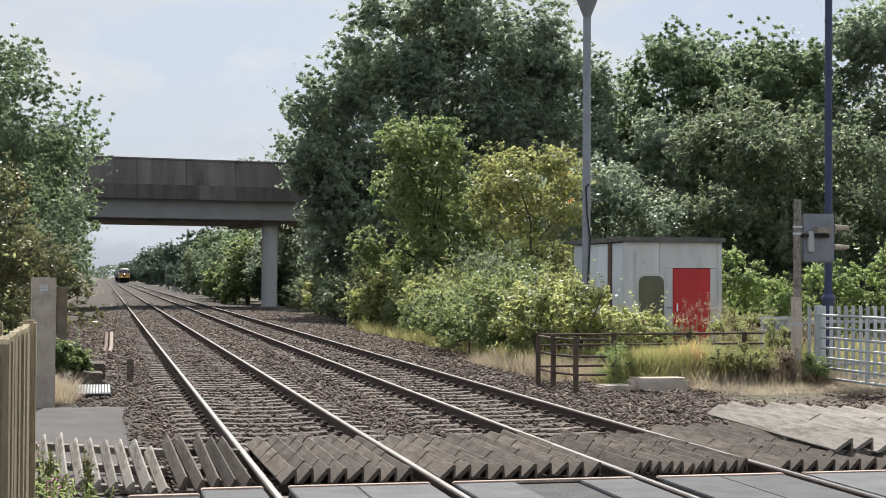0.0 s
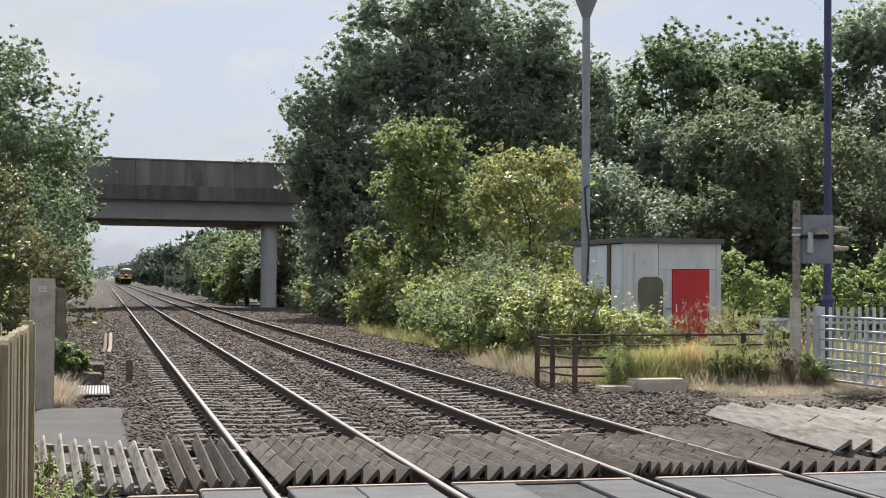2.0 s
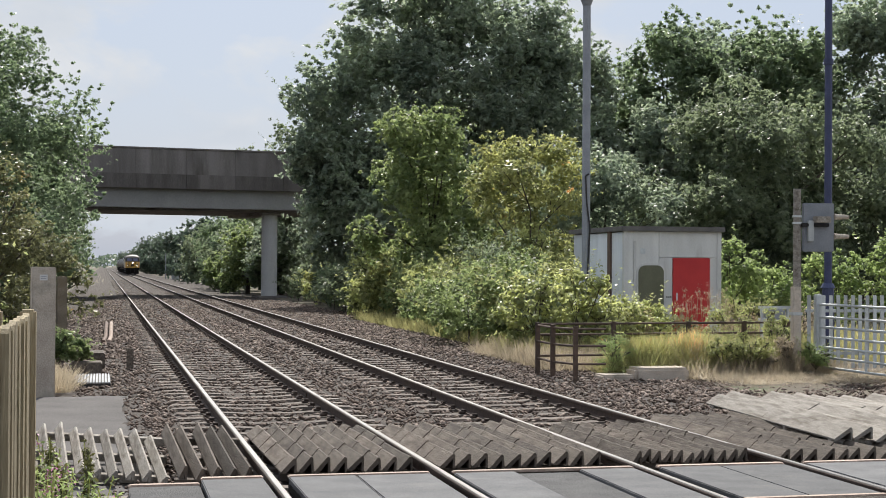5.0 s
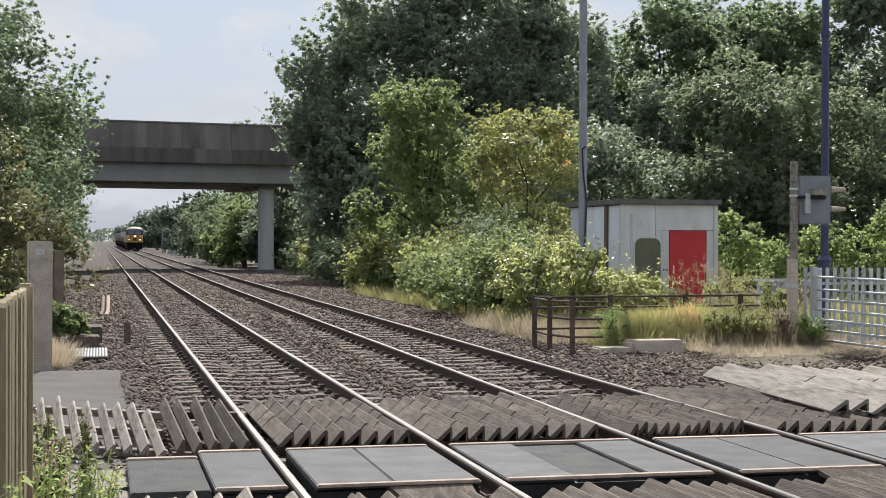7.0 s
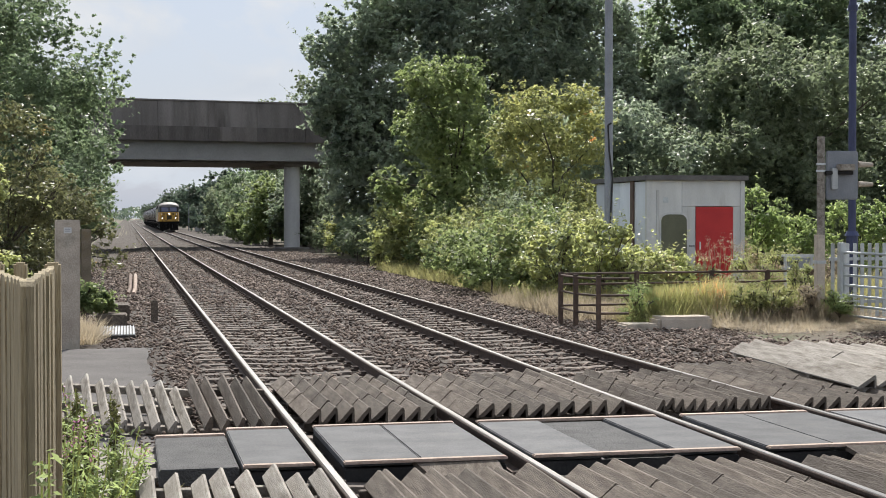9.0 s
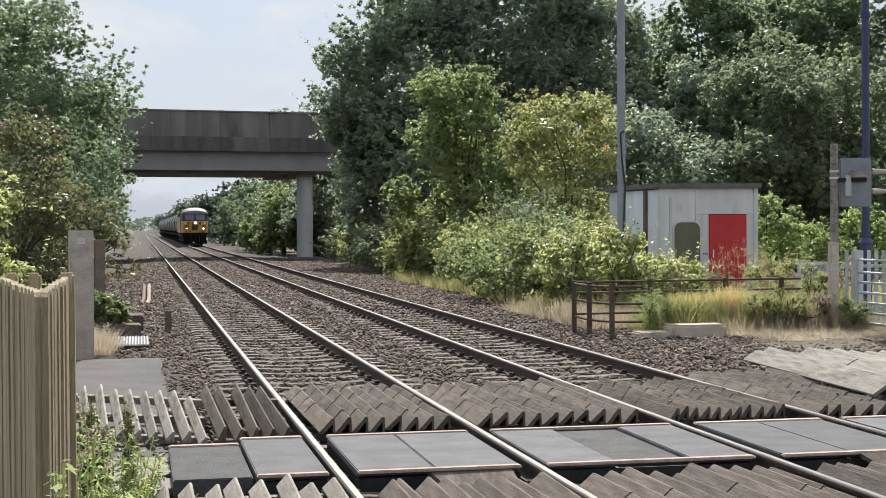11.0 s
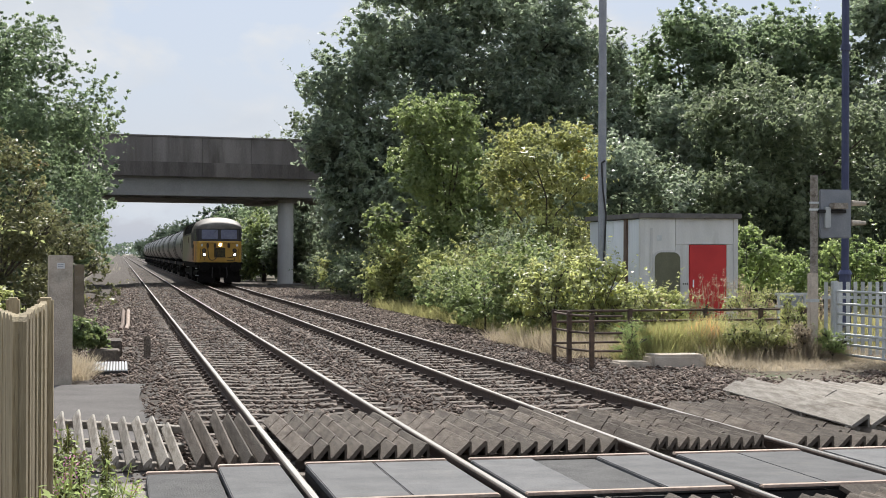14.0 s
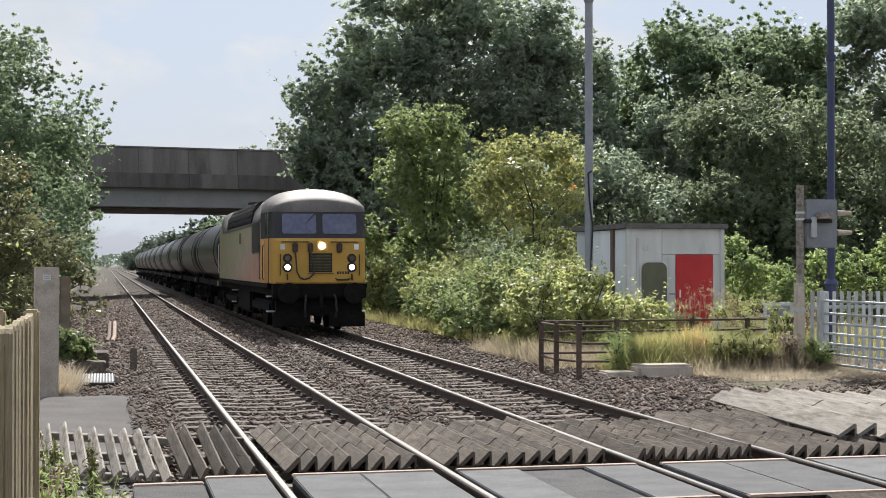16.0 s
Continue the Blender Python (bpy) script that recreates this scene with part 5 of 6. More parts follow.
def make_weeds():
    xs, ys = np.meshgrid(np.linspace(9.2, 13.9, 48), np.linspace(27.4, 29.7, 24))
    v = np.stack([xs, ys, mound(xs, ys) - 0.04 + rng.normal(size=xs.shape) * 0.012], -1).reshape(-1, 3)
    i = (np.arange(23)[:, None] * 48 + np.arange(47)).ravel()
    tagged(raw_mesh("earth_mound", v, np.stack([i, i + 1, i + 49, i + 48], 1), "ground"), "low earth heap overgrown with grass", "ground", kind="structure")
    blades((9.45, 13.6, 28.2, 29.5), 26000, 0.36, 0.007, "grass", "mound_grass", "fine yellow-green grass over the heap by the railing", 0.12, mound)
    blades((9.6, 13.4, 28.2, 29.3), 9000, 0.40, 0.009, "leaf_gold", "mound_grass", "green and yellow stalks among the heap grass", 0.12, mound)
    blades((10.6, 13.8, 27.5, 28.9), 7000, 0.36, 0.006, "straw", "dry_grass", "fine straw-coloured seeding grass on the heap", 0.12, mound)
    plant("weed_clump", "dark green fine-leaved clump beside the kerb", "weeds", (9.35, 28.35, -0.3), crown(9.35, 28.35, 0.14, 0.34, 0.75, 8, 199), "leaf_hedge", 0.035, 1500, 0.008, 0.12, "verge weeds", slim=0.2)
    for i, (x, y, r, h, leaf) in enumerate(((12.0, 28.1, 0.40, 0.62, "leaf_gold"), (12.6, 28.0, 0.38, 0.5, "straw"), (11.5, 28.2, 0.34, 0.5, "leaf_gold"), (13.1, 27.6, 0.3, 0.4, "leaf_hedge"), (12.9, 28.9, 0.35, 1.15, "leaf_bramble"), (11.9, 29.6, 0.35, 0.8, "leaf_gold"), (10.9, 33.0, 0.6, 1.0, "leaf_gold"), (13.9, 33.5, 0.6, 1.0, "leaf_bramble"), (14.6, 34.5, 0.7, 1.2, "leaf_gold"), (16.2, 35, 0.7, 1.0, "straw"), (12.4, 36.5, 0.6, 1.1, "leaf_bramble"), (13.6, 36.8, 0.6, 0.8, "leaf_gold"))):
        plant("weed_clump", "low yellow-green weeds and grass in the verge", "weeds", (x, y, -0.3), crown(x, y, h * 0.40, r, h, 7, 200 + i), leaf, 0.042, 640, 0.010, 0.13, "verge weeds", slim=0.38)
    # tall dry seed stems before the hut door
    for i, (x, y, h) in enumerate(((13.2, 34.0, 1.5), (13.6, 34.3, 1.8), (13.9, 33.9, 1.5), (12.6, 33.6, 1.25), (11.7, 33.2, 1.1), (14.2, 34.2, 1.3), (13.1, 30.4, 1.1), (12.5, 30.2, 0.95), (11.9, 30.3, 1.0))):
        t = thing("dry_weed", "tall dry weed with pale pinkish seed heads", "weeds", "dry weeds by the hut", m=pose(x, y, -0.3))
        bm, seed = bmesh.new(), []
        for k in range(5):
            dx, dy = rng.normal(size=2) * 0.12
            tip = np.array([dx, dy, h * rng.uniform(0.75, 1.05)])
            tube((dx * 0.2, dy * 0.2, 0), tip, 0.007, 0.003, 5, bm)
            for _ in range(3):
                u = rng.uniform(0.55, 0.9)
                end = tip * (u + 0.16) + rng.normal(size=3) * np.array([0.09, 0.09, 0.02])
                tube(tip * u, end, 0.003, 0.002, 4, bm)
                seed.append(end + rng.normal(size=(16, 3)) * 0.032)
            seed.append(tip + rng.normal(size=(22, 3)) * np.array([0.03, 0.03, 0.06]))
        tagged(part("stem", bm, "straw", t), kind="stuff")
        tagged(raw_mesh("seed_head", *leaves(np.concatenate(seed), 0.03, None, 0.5), "seed", t), kind="stuff")
    # tall weeds beside the fence and the path
    for i, (x, y, h, leaf) in enumerate(((-0.20, 4.15, 1.42, "leaf_haw"), (-0.14, 4.3, 1.28, "leaf_hedge"), (-0.235, 4.35, 1.5, "leaf_haw"), (-0.30, 10.55, 0.86, "dock"), (-0.07, 10.7, 0.80, "dock"), (-0.36, 10.3, 0.74, "dock"), (-0.22, 10.4, 0.66, "dock"))):
        t = thing("tall_weed", "tall dark seeding dock beside the fence" if leaf == "dock" else "tall green weed growing against the fence", "weeds", "weeds by the fence", m=pose(x, y, -0.3 if y < 5 else -0.16))
        bm, pts = bmesh.new(), []
        for k in range(4):
            dx, dy = rng.normal(size=2) * 0.025
            tip = np.array([dx * 2, dy * 2, h * rng.uniform(0.82, 1.0)])
            tube((dx, dy, 0), tip, 0.007, 0.003, 5, bm)
            u = rng.uniform(0.12, 1.0, 150)[:, None]
            pts.append(tip * u + rng.normal(size=(150, 3)) * np.array([0.034, 0.034, 0.02]) * (1.25 - 0.8 * u))
        tagged(part("stem", bm, "leaf_bramble", t), kind="stuff")
        raw_mesh("foliage", *leaves(np.concatenate(pts), 0.04, None, 0.4), leaf, t)
    for i, (x, y, r, h) in enumerate(((-0.75, 29.4, 0.33, 0.55), (-0.45, 29.9, 0.22, 0.45))):
        plant("weed_clump", "leafy green weeds beside the drain cover", "weeds", (x, y, -0.3), crown(x, y, h * 0.5, r, h, 7, 220 + i), "leaf_haw", 0.075, 420, 0.012, 0.14, "verge weeds")
    spots = ((-0.42, 10.7, 0.72), (-0.28, 10.9, 0.80), (-0.10, 10.4, 0.62), (-0.50, 9.9, 0.70), (-0.20, 9.7, 0.6), (0.02, 10.9, 0.40), (-0.33, 9.3, 0.75))
    for i, (x, y, h) in enumerate(spots):
        t = thing("willowherb", "tall green willowherb weed with fading pink flowers", "weeds", "weeds by the fence", m=pose(x, y, -0.14))
        bm = bmesh.new()
        pts, fl = [], []
        for k in range(7):
            dx, dy = rng.normal(size=2) * 0.05
            hh = h * rng.uniform(0.6, 1.05)
            tip = np.array([dx * 2.4, dy * 2.4, hh])
            tube((dx * 0.4, dy * 0.4, 0), tip, 0.006, 0.003, 5, bm)
            u = rng.uniform(0.12, 1.0, 46)[:, None]
            pts.append(tip * u + rng.normal(size=(46, 3)) * np.array([0.035, 0.035, 0.02]))
            if i in (1, 3, 6):
                fl.append(tip * rng.uniform(0.82, 1.0, 14)[:, None] + rng.normal(size=(14, 3)) * 0.016)
        tagged(part("stem", bm, "leaf_bramble", t), kind="stuff")
        raw_mesh("foliage", *leaves(np.concatenate(pts), 0.062, None, 0.26), "leaf_hedge", t)
        if fl:
            tagged(raw_mesh("flowers", *leaves(np.concatenate(fl), 0.022), "pink", t), kind="stuff")
    c = thing("concrete_kerb", "pale broken concrete kerb blocks by the culvert", "kerb")
    part("block", box(8.9, 9.5, 27.5, 28.1, -0.33, -0.16, 0.03), "post", c)
    part("block", box(9.55, 10.6, 27.6, 28.2, -0.33, -0.04, 0.05), "post", c)


def make_far_wood():
    """Low woodland along the horizon, distance haze put into its leaf colour."""
    n = 26000
    x = rng.uniform(-420, 620, n)
    y = 1150 + rng.normal(size=n) * 25
    top = 7 + 3.0 * np.sin(x * 0.045) + 2.0 * np.sin(x * 0.13 + 1)
    z = GROUND + top * rng.uniform(0, 1, n) ** 0.7
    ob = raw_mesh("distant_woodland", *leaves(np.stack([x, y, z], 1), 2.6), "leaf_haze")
    tagged(ob, "low hazy green woodland along the horizon", "woodland", kind="stuff")


make_hut()
make_lamps()
make_railing()
make_gate()
make_signal()
make_left_side()
make_cabinets()
make_line_signal()
make_fence()
make_trees()
make_far_wood()
make_weeds()
blades((8.5, 12.9, 29.6, 33), 9000, 0.42, 0.008, "straw", "dry_grass", "straw-coloured dry grass inside the railing", 0.12)
blades((8.9, 13.2, 31.5, 36), 9000, 0.55, 0.009, "grass", "verge_grass", "yellow-green grass before the brambles", 0.12)
blades((8.5, 9.8, 30, 37), 5000, 0.40, 0.007, "straw", "dry_grass", "straw-coloured dry grass beside the ballast", 0.15)
blades((10.6, 15.5, 25.6, 28.0), 7000, 0.14, 0.006, "straw", "dry_grass", "short straw-coloured grass by the gate", 0.15)
blades((9.4, 10.6, 36, 60), 9000, 0.38, 0.012, "grass", "verge_grass", "yellow-green grass under the brambles", 0.15)
blades((-1.0, -0.55, 25.6, 28), 2500, 0.34, 0.006, "straw", "dry_grass", "dry straw grass round the concrete post", 0.15)
blades((13.6, 20, 31, 42), 14000, 0.6, 0.011, "grass", "verge_grass", "rough grass round the hut and gate", 0.15)
blades((-0.75, 0.1, 8.8, 11.8), 500, 0.22, 0.005, "grass", "path_weeds", "green grass tufts at the foot of the fence", 0.15)
make_guards()
make_sleepers()

# ---- train ----
PLAN = ((0.0, 1.13), (0.03, 1.19), (0.10, 1.22), (0.24, 1.25), (0.45, 1.27), (1.2, 1.33), (1.7, 1.35))


def half_width(y, length):
    e = min(y, length - y)
    return float(np.interp(e, [a for a, b in PLAN], [b for a, b in PLAN]))


def livery_mat():
    """Faded paint that goes from orange at the cabs to lime on the flank."""
    m = mat("faded_livery_paint", (0.56, 0.50, 0.27), (0.66, 0.60, 0.36), 1.2, 0.5, 0, 0.06, 25)
    nt = m.node_tree
    tc = nt.nodes.new("ShaderNodeTexCoord")
    sep = nt.nodes.new("ShaderNodeSeparateXYZ")
    nt.links.new(tc.outputs["Object"], sep.inputs[0])
    k = nt.nodes.new("ShaderNodeMath")
    k.operation = "MULTIPLY_ADD"
    k.inputs[1].default_value = 0.075
    nt.links.new(sep.outputs["Y"], k.inputs[0])
    z = nt.nodes.new("ShaderNodeMath")
    z.operation = "MULTIPLY_ADD"
    z.inputs[1].default_value, z.inputs[2].default_value = 0.42, -0.95
    nt.links.new(sep.outputs["Z"], z.inputs[0])
    nt.links.new(z.outputs[0], k.inputs[2])
    r = nt.nodes.new("ShaderNodeValToRGB")
    r.color_ramp.elements[0].color, r.color_ramp.elements[1].color = (0.50, 0.29, 0.20, 1), (0.40, 0.37, 0.22, 1)
    r.color_ramp.elements[0].position, r.color_ramp.elements[1].position = 0.12, 0.75
    e = r.color_ramp.elements.new(0.4)
    e.color = (0.47, 0.35, 0.28, 1)
    nt.links.new(k.outputs[0], r.inputs["Fac"])
    hsv = next(n for n in nt.nodes if n.type == "HUE_SAT")
    dirt = nt.nodes.new("ShaderNodeMix")
    dirt.data_type, dirt.blend_type = "RGBA", "MULTIPLY"
    dirt.inputs["Factor"].default_value = 0.5
    nt.links.new(r.outputs[0], dirt.inputs["A"])
    nz = nt.nodes.new("ShaderNodeTexNoise")
    nz.inputs["Scale"].default_value, nz.inputs["Detail"].default_value = 1.5, 8
    nt.links.new(tc.outputs["Object"], nz.inputs["Vector"])
    nt.links.new(nz.outputs["Fac"], dirt.inputs["B"])
    hsv.inputs["Value"].default_value = 1.3
    for l in list(hsv.inputs["Value"].links):
        nt.links.remove(l)
    hsv.inputs["Value"].default_value = 1.25
    nt.links.new(dirt.outputs["Result"], hsv.inputs["Color"])
    return m


M["under"].node_tree.nodes["Principled BSDF"].inputs["Specular IOR Level"].default_value = 0.15
M["livery"] = livery_mat()
M["cabside"] = mat("orange_cab_paint", (0.50, 0.25, 0.07), (0.60, 0.33, 0.11), 1.2, 0.55, 0, 0.06, 25, grime=(0.34, 0.20, 0.10), spots=0.52)
M["sidewindow"] = mat("side_window_glass", (0.03, 0.035, 0.04), (0.05, 0.055, 0.06), 1, 0.1, 0, 0, 9)


def plan_loft(levels, ys, length=None):
    """A shell through plan outlines at rising levels (z, front recess, width factor), for the end of a vehicle."""
    bm = bmesh.new()
    rings = []
    for z, back, wf in levels:
        pts = [(-half_width(y, 99) * wf, y + back) for y in reversed(ys)] + [(half_width(y, 99) * wf, y + back) for y in ys]
        rings.append([bm.verts.new((x, y, z)) for x, y in pts])
    n = len(rings[0])
    for a, b in zip(rings, rings[1:]):
        for k in range(n - 1):
            bm.faces.new((a[k], a[k + 1], b[k + 1], b[k]))
    bm.faces.new(rings[0][::-1])
    bm.faces.new(rings[-1])
    bmesh.ops.recalc_face_normals(bm, faces=bm.faces[:])
    return bm


def roof_loft(length, y0, y1):
    """Arched roof with domed ends."""
    bm = bmesh.new()
    rings = []
    for y in [y0, y0 + 0.05, y0 + 0.15, y0 + 0.3, y0 + 0.55, y0 + 0.9, y0 + 1.3, y0 + 1.7, y0 + 1.76, y0 + 2.0, 3.0, 6.0, 9.0, 12.0, 15.5, y1 - 2.0, y1 - 1.76, y1 - 1.7, y1 - 1.3, y1 - 0.9, y1 - 0.55, y1 - 0.3, y1 - 0.15, y1 - 0.05, y1]:
        e = min(y - y0, y1 - y)
        s = math.sqrt(max(0.0, 1 - max(0.0, (1.75 - e) / 1.75) ** 2))
        w = half_width(max(0.0, e), 99) + 0.02
        mid = min(1.0, max(0.0, (e - 1.75) / 0.25))
        base, rise = 3.27 - 0.29 * mid, 0.61 + 0.29 * mid
        ring = [bm.verts.new((-w, y, base - 0.07))]
        for i in range(15):
            a = math.pi * (1 - i / 14)
            ring.append(bm.verts.new((w * math.cos(a), y, base + rise * (0.12 + 0.88 * s) * math.sin(a) ** (0.85 + 0.1 * mid))))
        ring.append(bm.verts.new((w, y, base - 0.07)))
        rings.append(ring)
    n = len(rings[0])
    for a, b in zip(rings, rings[1:]):
        for k in range(n - 1):
            bm.faces.new((a[k], a[k + 1], b[k + 1], b[k]))
    bm.faces.new(rings[0])
    bm.faces.new(rings[-1][::-1])
    bmesh.ops.recalc_face_normals(bm, faces=bm.faces[:])
    return bm


def bogie(parent, y, wheels, r, half=0.98):
    b = part("bogie", box(-half, half, y - wheels[-1] - 0.55, y + wheels[-1] + 0.55, 0.55, 0.80, 0.03), "under", parent)
    spots = sorted({-w for w in wheels} | {w for w in wheels})
    for dy in spots:
        bm = bmesh.new()
        for s in (-1, 1):
            tube((s * 0.68, y + dy, r), (s * 0.81, y + dy, r), r, r, 24, bm)
        tube((-0.7, y + dy, r), (0.7, y + dy, r), 0.09, 0.09, 8, bm)
        part("wheelset", bm, "under", b)
        for s in (-1, 1):
            part("axle_box", box(s * 0.95 - 0.09, s * 0.95 + 0.09, y + dy - 0.16, y + dy + 0.16, r - 0.16, r + 0.16, 0.03), "dark", b)
    for s in (-1, 1):
        part("side_frame", box(s * (half + 0.02) - 0.05, s * (half + 0.02) + 0.05, y - spots[-1] - 0.45, y + spots[-1] + 0.45, 0.52, 0.74, 0.02), "under", b)
        for dy in (-0.5, 0.5):
            part("spring", tube((s * 1.08, y + dy, 0.42), (s * 1.08, y + dy, 0.72), 0.08, 0.08, 10), "under", b)
    return b


def cab_end(t):
    """The nose, windows and lamps of the leading cab; y = 0 is the front."""
    nose = part("nose", plan_loft([(1.30, 0.02, 1.0), (1.34, 0.0, 1.0), (2.42, 0.0, 1.0), (2.50, 0.03, 1.0)], (0.0, 0.03, 0.10, 0.24, 0.45)), "yellow", t, "warning yellow nose end", smooth=False)
    scr = part("windscreen_surround", plan_loft([(2.505, 0.03, 1.0), (2.60, 0.05, 1.0), (3.22, 0.17, 1.0), (3.28, 0.20, 1.0)], (0.0, 0.03, 0.10, 0.24, 0.45)), "cabgrey", t, "black windscreen surround")
    for s in (-1, 1):
        x0, x1 = (0.085, 0.99) if s > 0 else (-0.99, -0.085)
        r = 0.07
        ring = [(cx + r * math.cos(a), cz + r * math.sin(a)) for cx, cz, a0 in ((x1 - r, 0.27 - r, 0), (x0 + r, 0.27 - r, 1), (x0 + r, -0.27 + r, 2), (x1 - r, -0.27 + r, 3)) for a in np.linspace(a0 * math.pi / 2, (a0 + 1) * math.pi / 2, 5)]
        bm = prism(ring, -0.012, 0.012)
        bm.transform(pose(0, 0.098, 2.88, -11.0))
        w = part("windscreen", bm, "screen", scr, "reflecting windscreen pane")
        part("wiper", tube((s * 0.20 + 0.1, 0.09, 3.17), (s * 0.20 - 0.14, 0.045, 2.93) if s < 0 else (s * 0.20 + 0.42, 0.10, 3.20), 0.012, 0.01, 6), "rubberhose", scr)
    y = -0.012
    lamp = part("headlamp_box", box(-0.09, 0.23, -0.05, 0.02, 2.14, 2.46, 0.02), "yellow", nose)
    part("headlamp", tube((0.05, -0.075, 2.30), (0.05, -0.052, 2.30), 0.09, 0.09, 20), "lamp", nose, "lit round headlamp")
    for s in (-1, 1):
        x = s * 0.855
        part("marker_bezel", tube((x, -0.035, 1.73), (x, 0.01, 1.73), 0.125, 0.135, 20), "dark", nose)
        part("marker_lamp", tube((x, -0.045, 1.73), (x, -0.036, 1.73), 0.075, 0.075, 18), "marker", nose, "lit marker lamp")
        part("tail_bezel", tube((x, -0.035, 1.97), (x, 0.01, 1.97), 0.115, 0.125, 20), "dark", nose)
        part("tail_lamp", tube((x, -0.043, 1.97), (x, -0.036, 1.97), 0.07, 0.07, 18), "trim", nose, "unlit dark red tail lamp")
        part("lamp_bracket", box(x - 0.02, x + 0.02, -0.04, 0.0, 1.40, 1.56, 0.005), "rust", nose)
        part("grab_rail", pipe([(s * 1.05, -0.01, 1.52), (s * 1.05, -0.05, 1.54), (s * 1.05, -0.05, 2.05), (s * 1.05, -0.01, 2.07)], 0.014, 6), "dark", nose)
        part("grab_rail", pipe([(s * 0.30, -0.01, 2.40), (s * 0.32, -0.05, 2.40), (s * 0.98, -0.05, 2.40), (s * 1.0, -0.01, 2.40)], 0.014, 6), "rust", nose)
        part("warning_label", box(s * 0.98 - 0.06, s * 0.98 + 0.06, -0.006, 0.0, 2.20, 2.34), "white", nose)
    part("grille", box(-0.29, 0.33, -0.02, 0.0, 1.60, 2.10, 0.01), "dark", nose)
    bm = bmesh.new()
    for k in range(11):
        box(-0.26, 0.30, -0.034, -0.02, 1.635 + k * 0.04, 1.655 + k * 0.04, 0, bm)
    part("grille_slats", bm, "grille", nose)
    for x in (-0.66, -0.25, 0.52):
        part("jumper_socket", box(x - 0.07, x + 0.07, -0.09, 0.0, 2.12, 2.38, 0.025), "rust", nose)
    loop = [(-0.66, -0.09, 2.14), (-0.64, -0.11, 1.90), (-0.62, -0.12, 1.62), (-0.54, -0.12, 1.46), (-0.42, -0.12, 1.41), (-0.28, -0.12, 1.45), (-0.17, -0.12, 1.56), (-0.17, -0.12, 1.70), (-0.22, -0.11, 1.95), (-0.25, -0.09, 2.14)]
    part("jumper_cable", pipe(loop, 0.022, 8), "rubberhose", nose, "looped black jumper cable")
    for k in range(5):
        part("number_bar", box(0.46 + k * 0.07, 0.505 + k * 0.07, -0.006, 0.0, 1.55, 1.62), "dark", nose)
    part("lamp_iron", pipe([(0.42, -0.03, 1.44), (0.47, -0.07, 1.40), (0.75, -0.07, 1.40), (0.80, -0.03, 1.44)], 0.02, 6), "dark", nose)
    part("bottom_rail", box(-0.32, 0.38, -0.025, 0.0, 1.555, 1.575), "trim", nose)


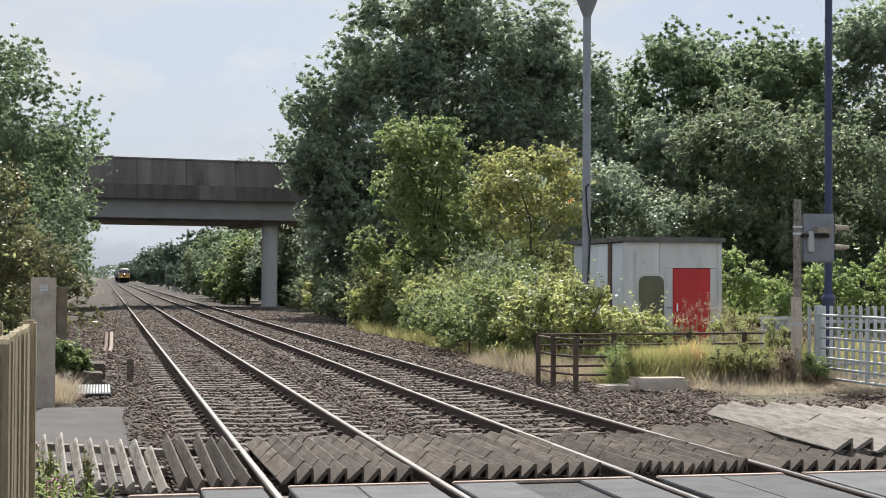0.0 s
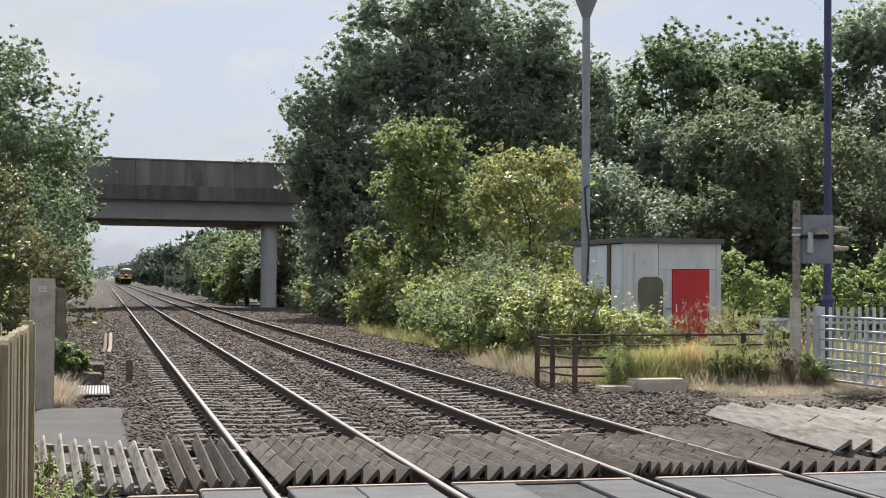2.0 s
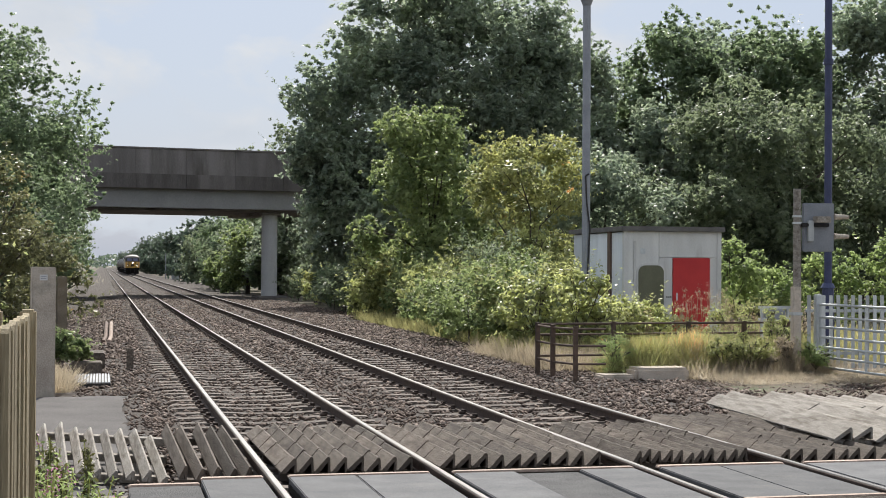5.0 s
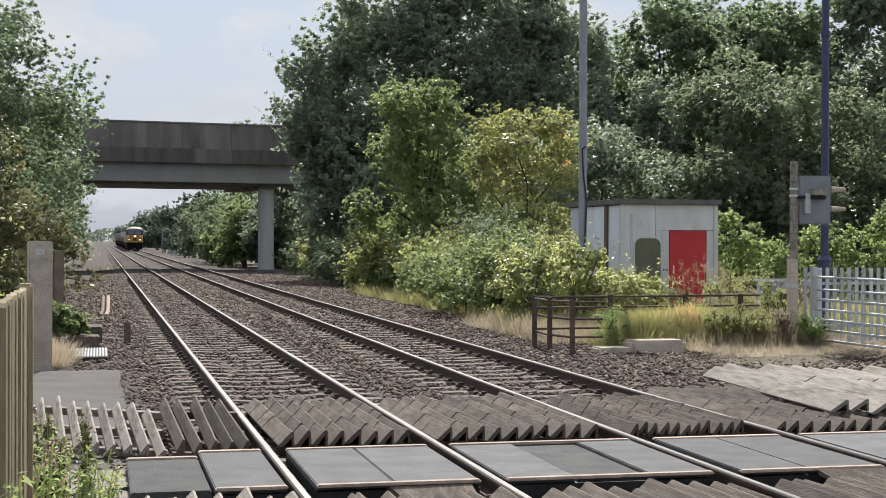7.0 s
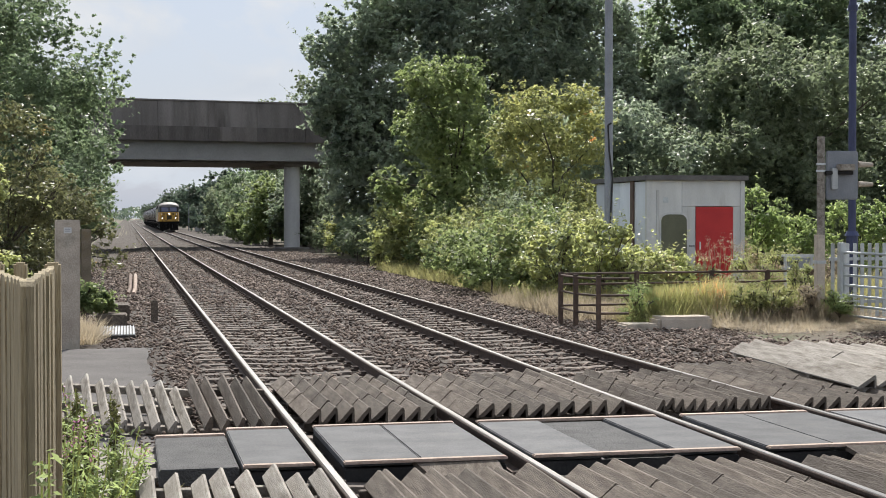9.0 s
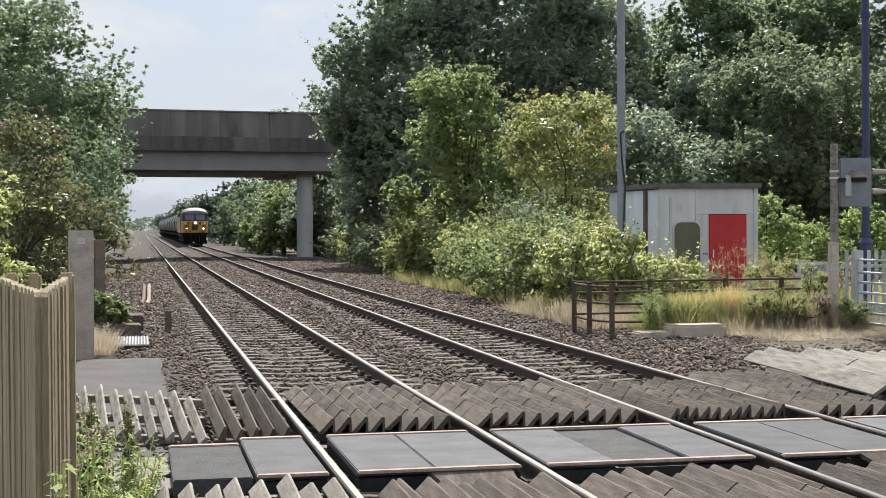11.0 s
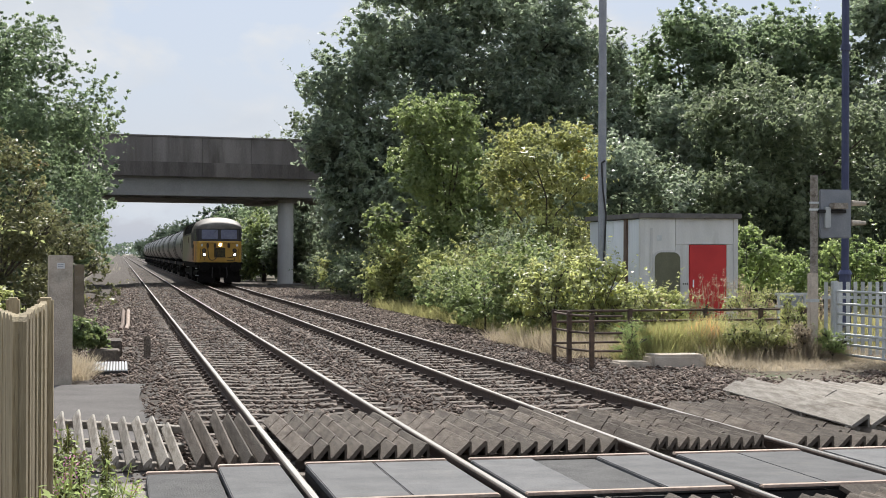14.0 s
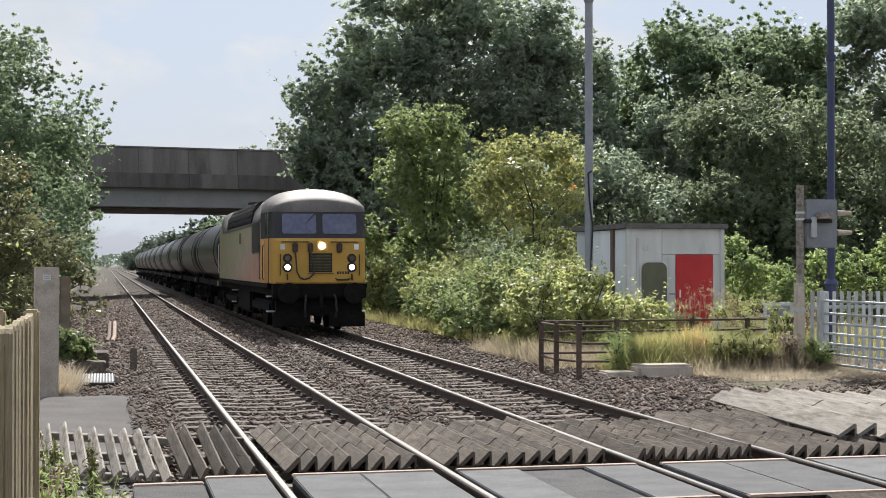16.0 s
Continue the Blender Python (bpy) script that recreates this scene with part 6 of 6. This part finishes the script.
def make_loco():
    t = thing("locomotive", "yellow-fronted diesel locomotive with faded orange and lime flanks", "locomotive")
    L = 18.7
    cab_end(t)
    for s, nm in ((-1, "near"), (1, "far")):
        a, b = (-1.352, -1.30) if s < 0 else (1.30, 1.352)
        turn = pose(s * 1.27, 0.45, 0, 0, 0, -s * 3.7)
        part("side_panel", box(-0.05, 0.0, 0.0, 1.56, 1.30, 2.505, 0.01, turn=turn), "cabside", t) if s > 0 else part("side_panel", box(0.0, 0.05, 0.0, 1.56, 1.30, 2.505, 0.01, turn=turn), "cabside", t)
        part("cab_side", box(-0.05 if s > 0 else 0.0, 0.0 if s > 0 else 0.05, 0.0, 1.56, 2.51, 3.22, 0.01, turn=turn), "cabgrey", t)
        part("cab_window", box(-0.012, 0.012, 0.12, 0.75, 2.60, 3.18, 0.01, turn=turn), "sidewindow", t)
        part("window_pillar", box(-0.018, 0.018, 0.24, 0.32, 2.58, 3.20, 0.004, turn=turn), "locoroof", t)
        part("cab_door", box(-0.010, 0.010, 0.86, 1.5, 1.38, 2.49, 0.01, turn=turn), "cabside", t)
        part("body_panel", box(a, b, 2.01, 16.69, 1.30, 2.98, 0.01), "livery", t, "faded lime and orange flank")
        part("cab_side", box(a, b, 16.70, 18.3, 1.30, 3.22, 0.01), "livery", t)
        part("louvre_panel", box(s * 1.356 - 0.02, s * 1.356 + 0.02, 2.3, 4.6, 2.12, 3.05, 0.01), "locoroof", t)
        bm = bmesh.new()
        for k in range(14):
            box(s * 1.385 - 0.012, s * 1.385 + 0.012, 2.36, 4.54, 2.17 + k * 0.06, 2.20 + k * 0.06, 0, bm)
        part("louvre_slats", bm, "cabgrey", t)
        part("crest", box(s * 1.356 - 0.006, s * 1.356 + 0.006, 8.6, 9.3, 2.45, 2.80, 0.004), "trim", t)
        part("solebar", box(s * 1.30 - 0.05, s * 1.30 + 0.05, 0.5, 18.3, 1.17, 1.295, 0.01), "under", t)
        part("rear_handrail", pipe([(s * 1.36, 18.05, 1.5), (s * 1.41, 18.05, 1.52), (s * 1.41, 18.05, 2.55), (s * 1.36, 18.05, 2.57)], 0.016, 6), "white", t)
        for y in (1.15, 2.08):
            part("door_handrail", pipe([(s * 1.36, y, 1.4), (s * 1.40, y, 1.42), (s * 1.40, y, 2.3), (s * 1.36, y, 2.32)], 0.012, 6), "dark", t)
        bm = bmesh.new()
        for k in range(26):
            y = 4.6 + k * 0.36
            for d in (1, -1):
                pipe([(s * 1.40, y, 3.02), (s * 1.345, y + d * 0.35, 3.33), (s * 1.13, y + d * 0.7, 3.62)], 0.026, 5, bm)
        part("roof_mesh_guard", bm, "dark", t, "diamond lattice over the roof grille")
        for y in (3.4, 15.2):
            for dz in (0.95, 0.55):
                part("step", box(s * 1.22 - 0.1, s * 1.22 + 0.1, y - 2.6 - 0.2, y - 2.6 + 0.2, dz - 0.02, dz + 0.02, 0.004), "galv", t)
    part("roof", roof_loft(L, 0.16, 18.55), "locoroof", t, "sooty grey domed roof", smooth=True)
    part("inner_bulkhead", box(-1.29, 1.29, 0.6, 18.2, 1.30, 3.21), "cabgrey", t)
    rear = part("rear_nose", box(-1.2, 1.2, 18.3, 18.7, 1.30, 3.2, 0.08), "yellow", t)
    part("radiator_fan", tube((0, 13.0, 3.86), (0, 13.0, 3.93), 0.75, 0.75, 24), "dark", t)
    part("exhaust", box(-0.25, 0.25, 8.0, 9.0, 3.86, 3.98, 0.03), "dark", t)
    bb = part("buffer_beam", box(-1.24, 1.24, -0.03, 0.40, 0.90, 1.295, 0.03), "under", t, "grimy black buffer beam")
    for s in (-1, 1):
        part("buffer_shank", tube((s * 0.865, -0.36, 1.05), (s * 0.865, -0.03, 1.05), 0.11, 0.13, 16), "under", bb)
        bm = tube((s * 0.865, -0.42, 1.05), (s * 0.865, -0.36, 1.05), 0.27, 0.28, 24)
        part("buffer_head", bm, "under", bb)
        part("brake_hose", pipe([(s * 0.38, -0.05, 1.0), (s * 0.40, -0.22, 0.92), (s * 0.42, -0.25, 0.60), (s * 0.40, -0.15, 0.42)], 0.03, 8), "rubberhose", bb)
        part("plough", box(s * 0.72 - 0.48, s * 0.72 + 0.48, 0.02, 0.10, 0.16, 0.55, 0.02, turn=pose(0, 0, 0, 0, 0, s * -6)), "under", bb)
    part("coupling", pipe([(0, -0.03, 1.0), (0, -0.30, 0.98), (0, -0.34, 0.70), (0, -0.25, 0.45)], 0.045, 8), "under", bb)
    part("valance", box(-1.15, 1.15, 0.12, 0.30, 0.45, 0.90, 0.03), "under", bb)
    part("fuel_tank", box(-1.2, 1.2, 7.2, 11.6, 0.32, 1.16, 0.08), "under", t)
    part("underframe", box(-1.22, 1.22, 0.42, 18.2, 0.98, 1.165, 0.02), "under", t)
    bogie(t, 4.0, (0.0, 2.05), 0.57, 1.12)
    bogie(t, 14.7, (0.0, 2.05), 0.57, 1.12)
    return t


WAGON = 16.4


def make_wagon():
    """A long bogie tank wagon; y = 0 is its leading buffer face."""
    t = thing("tank_wagon", "dark grey bogie oil tank wagon with grimy bands", "tank wagon", "wagons of the train")
    r, zc = 1.36, 2.37
    bm = bmesh.new()
    prof = [(0.55, 0.02), (0.60, 0.55), (0.70, 0.95), (0.85, 1.2), (1.02, 1.33), (1.2, r)]
    prof += [(2.0 + k * 1.4, r) for k in range(9)] + [(WAGON - y, q) for y, q in reversed(prof)]
    rings = [[bm.verts.new((q * math.cos(a), y, zc + q * math.sin(a))) for a in np.linspace(0, 2 * math.pi, 33)[:-1]] for y, q in prof]
    for a, b in zip(rings, rings[1:]):
        for k in range(32):
            bm.faces.new((a[k], b[k], b[(k + 1) % 32], a[(k + 1) % 32]))
    bmesh.ops.recalc_face_normals(bm, faces=bm.faces[:])
    part("barrel", bm, "tank", t, "grimy dark steel barrel", smooth=True)
    for y in (2.6, 13.8):
        part("band", tube((0, y - 0.06, zc), (0, y + 0.06, zc), r + 0.022, r + 0.022, 32), "under", t, smooth=False)
    part("walkway", box(-0.32, 0.32, 6.2, 10.2, zc + r + 0.03, zc + r + 0.09, 0.01), "dark", t)
    part("filler_dome", tube((0, 8.2, zc + r - 0.05), (0, 8.2, zc + r + 0.10), 0.36, 0.34, 18), "tank", t)
    for s in (-1, 1):
        part("solebar", box(s * 1.1 - 0.07, s * 1.1 + 0.07, 0.35, WAGON - 0.35, 0.95, 1.18, 0.015), "under", t)
        part("ladder", box(s * 1.16 - 0.02, s * 1.16 + 0.02, 8.0, 8.35, 0.55, 1.25, 0.01), "under", t)
        for y, f in ((0.42, -1), (WAGON - 0.42, 1)):
            part("buffer", tube((s * 0.865, y, 1.05), (s * 0.865, y + f * 0.40, 1.05), 0.12, 0.20, 14), "dark", t)
        part("data_panel", box(s * 1.19 - 0.01, s * 1.19 + 0.01, 2.4, 2.9, 0.98, 1.16), "edge", t)
    for y in (0.35, WAGON - 0.35):
        part("headstock", box(-1.2, 1.2, y - 0.07, y + 0.07, 0.88, 1.2, 0.015), "under", t)
    for y in (2.6, WAGON - 2.6):
        part("saddle", box(-1.1, 1.1, y - 0.35, y + 0.35, 1.0, 1.35, 0.03), "under", t)
        bogie(t, y, (0.95,), 0.46, 1.0)
    return t


LOCO = make_loco()
WAGONS = [make_wagon()]
for _ in range(10):
    WAGONS.append(copy_thing(WAGONS[0], pose(TRACKS[1], 0, 0)))


def motions():
    def run(ahead):
        return [(t, pose(TRACKS[1], 41.6 + 24.35 * (16 - t) + ahead, 0)) for t in (0.0, 4.0, 8.0, 12.0, 16.0)]
    walk(LOCO, run(0.0))
    for i, w in enumerate(WAGONS):
        walk(w, run(18.95 + i * WAGON))


motions()
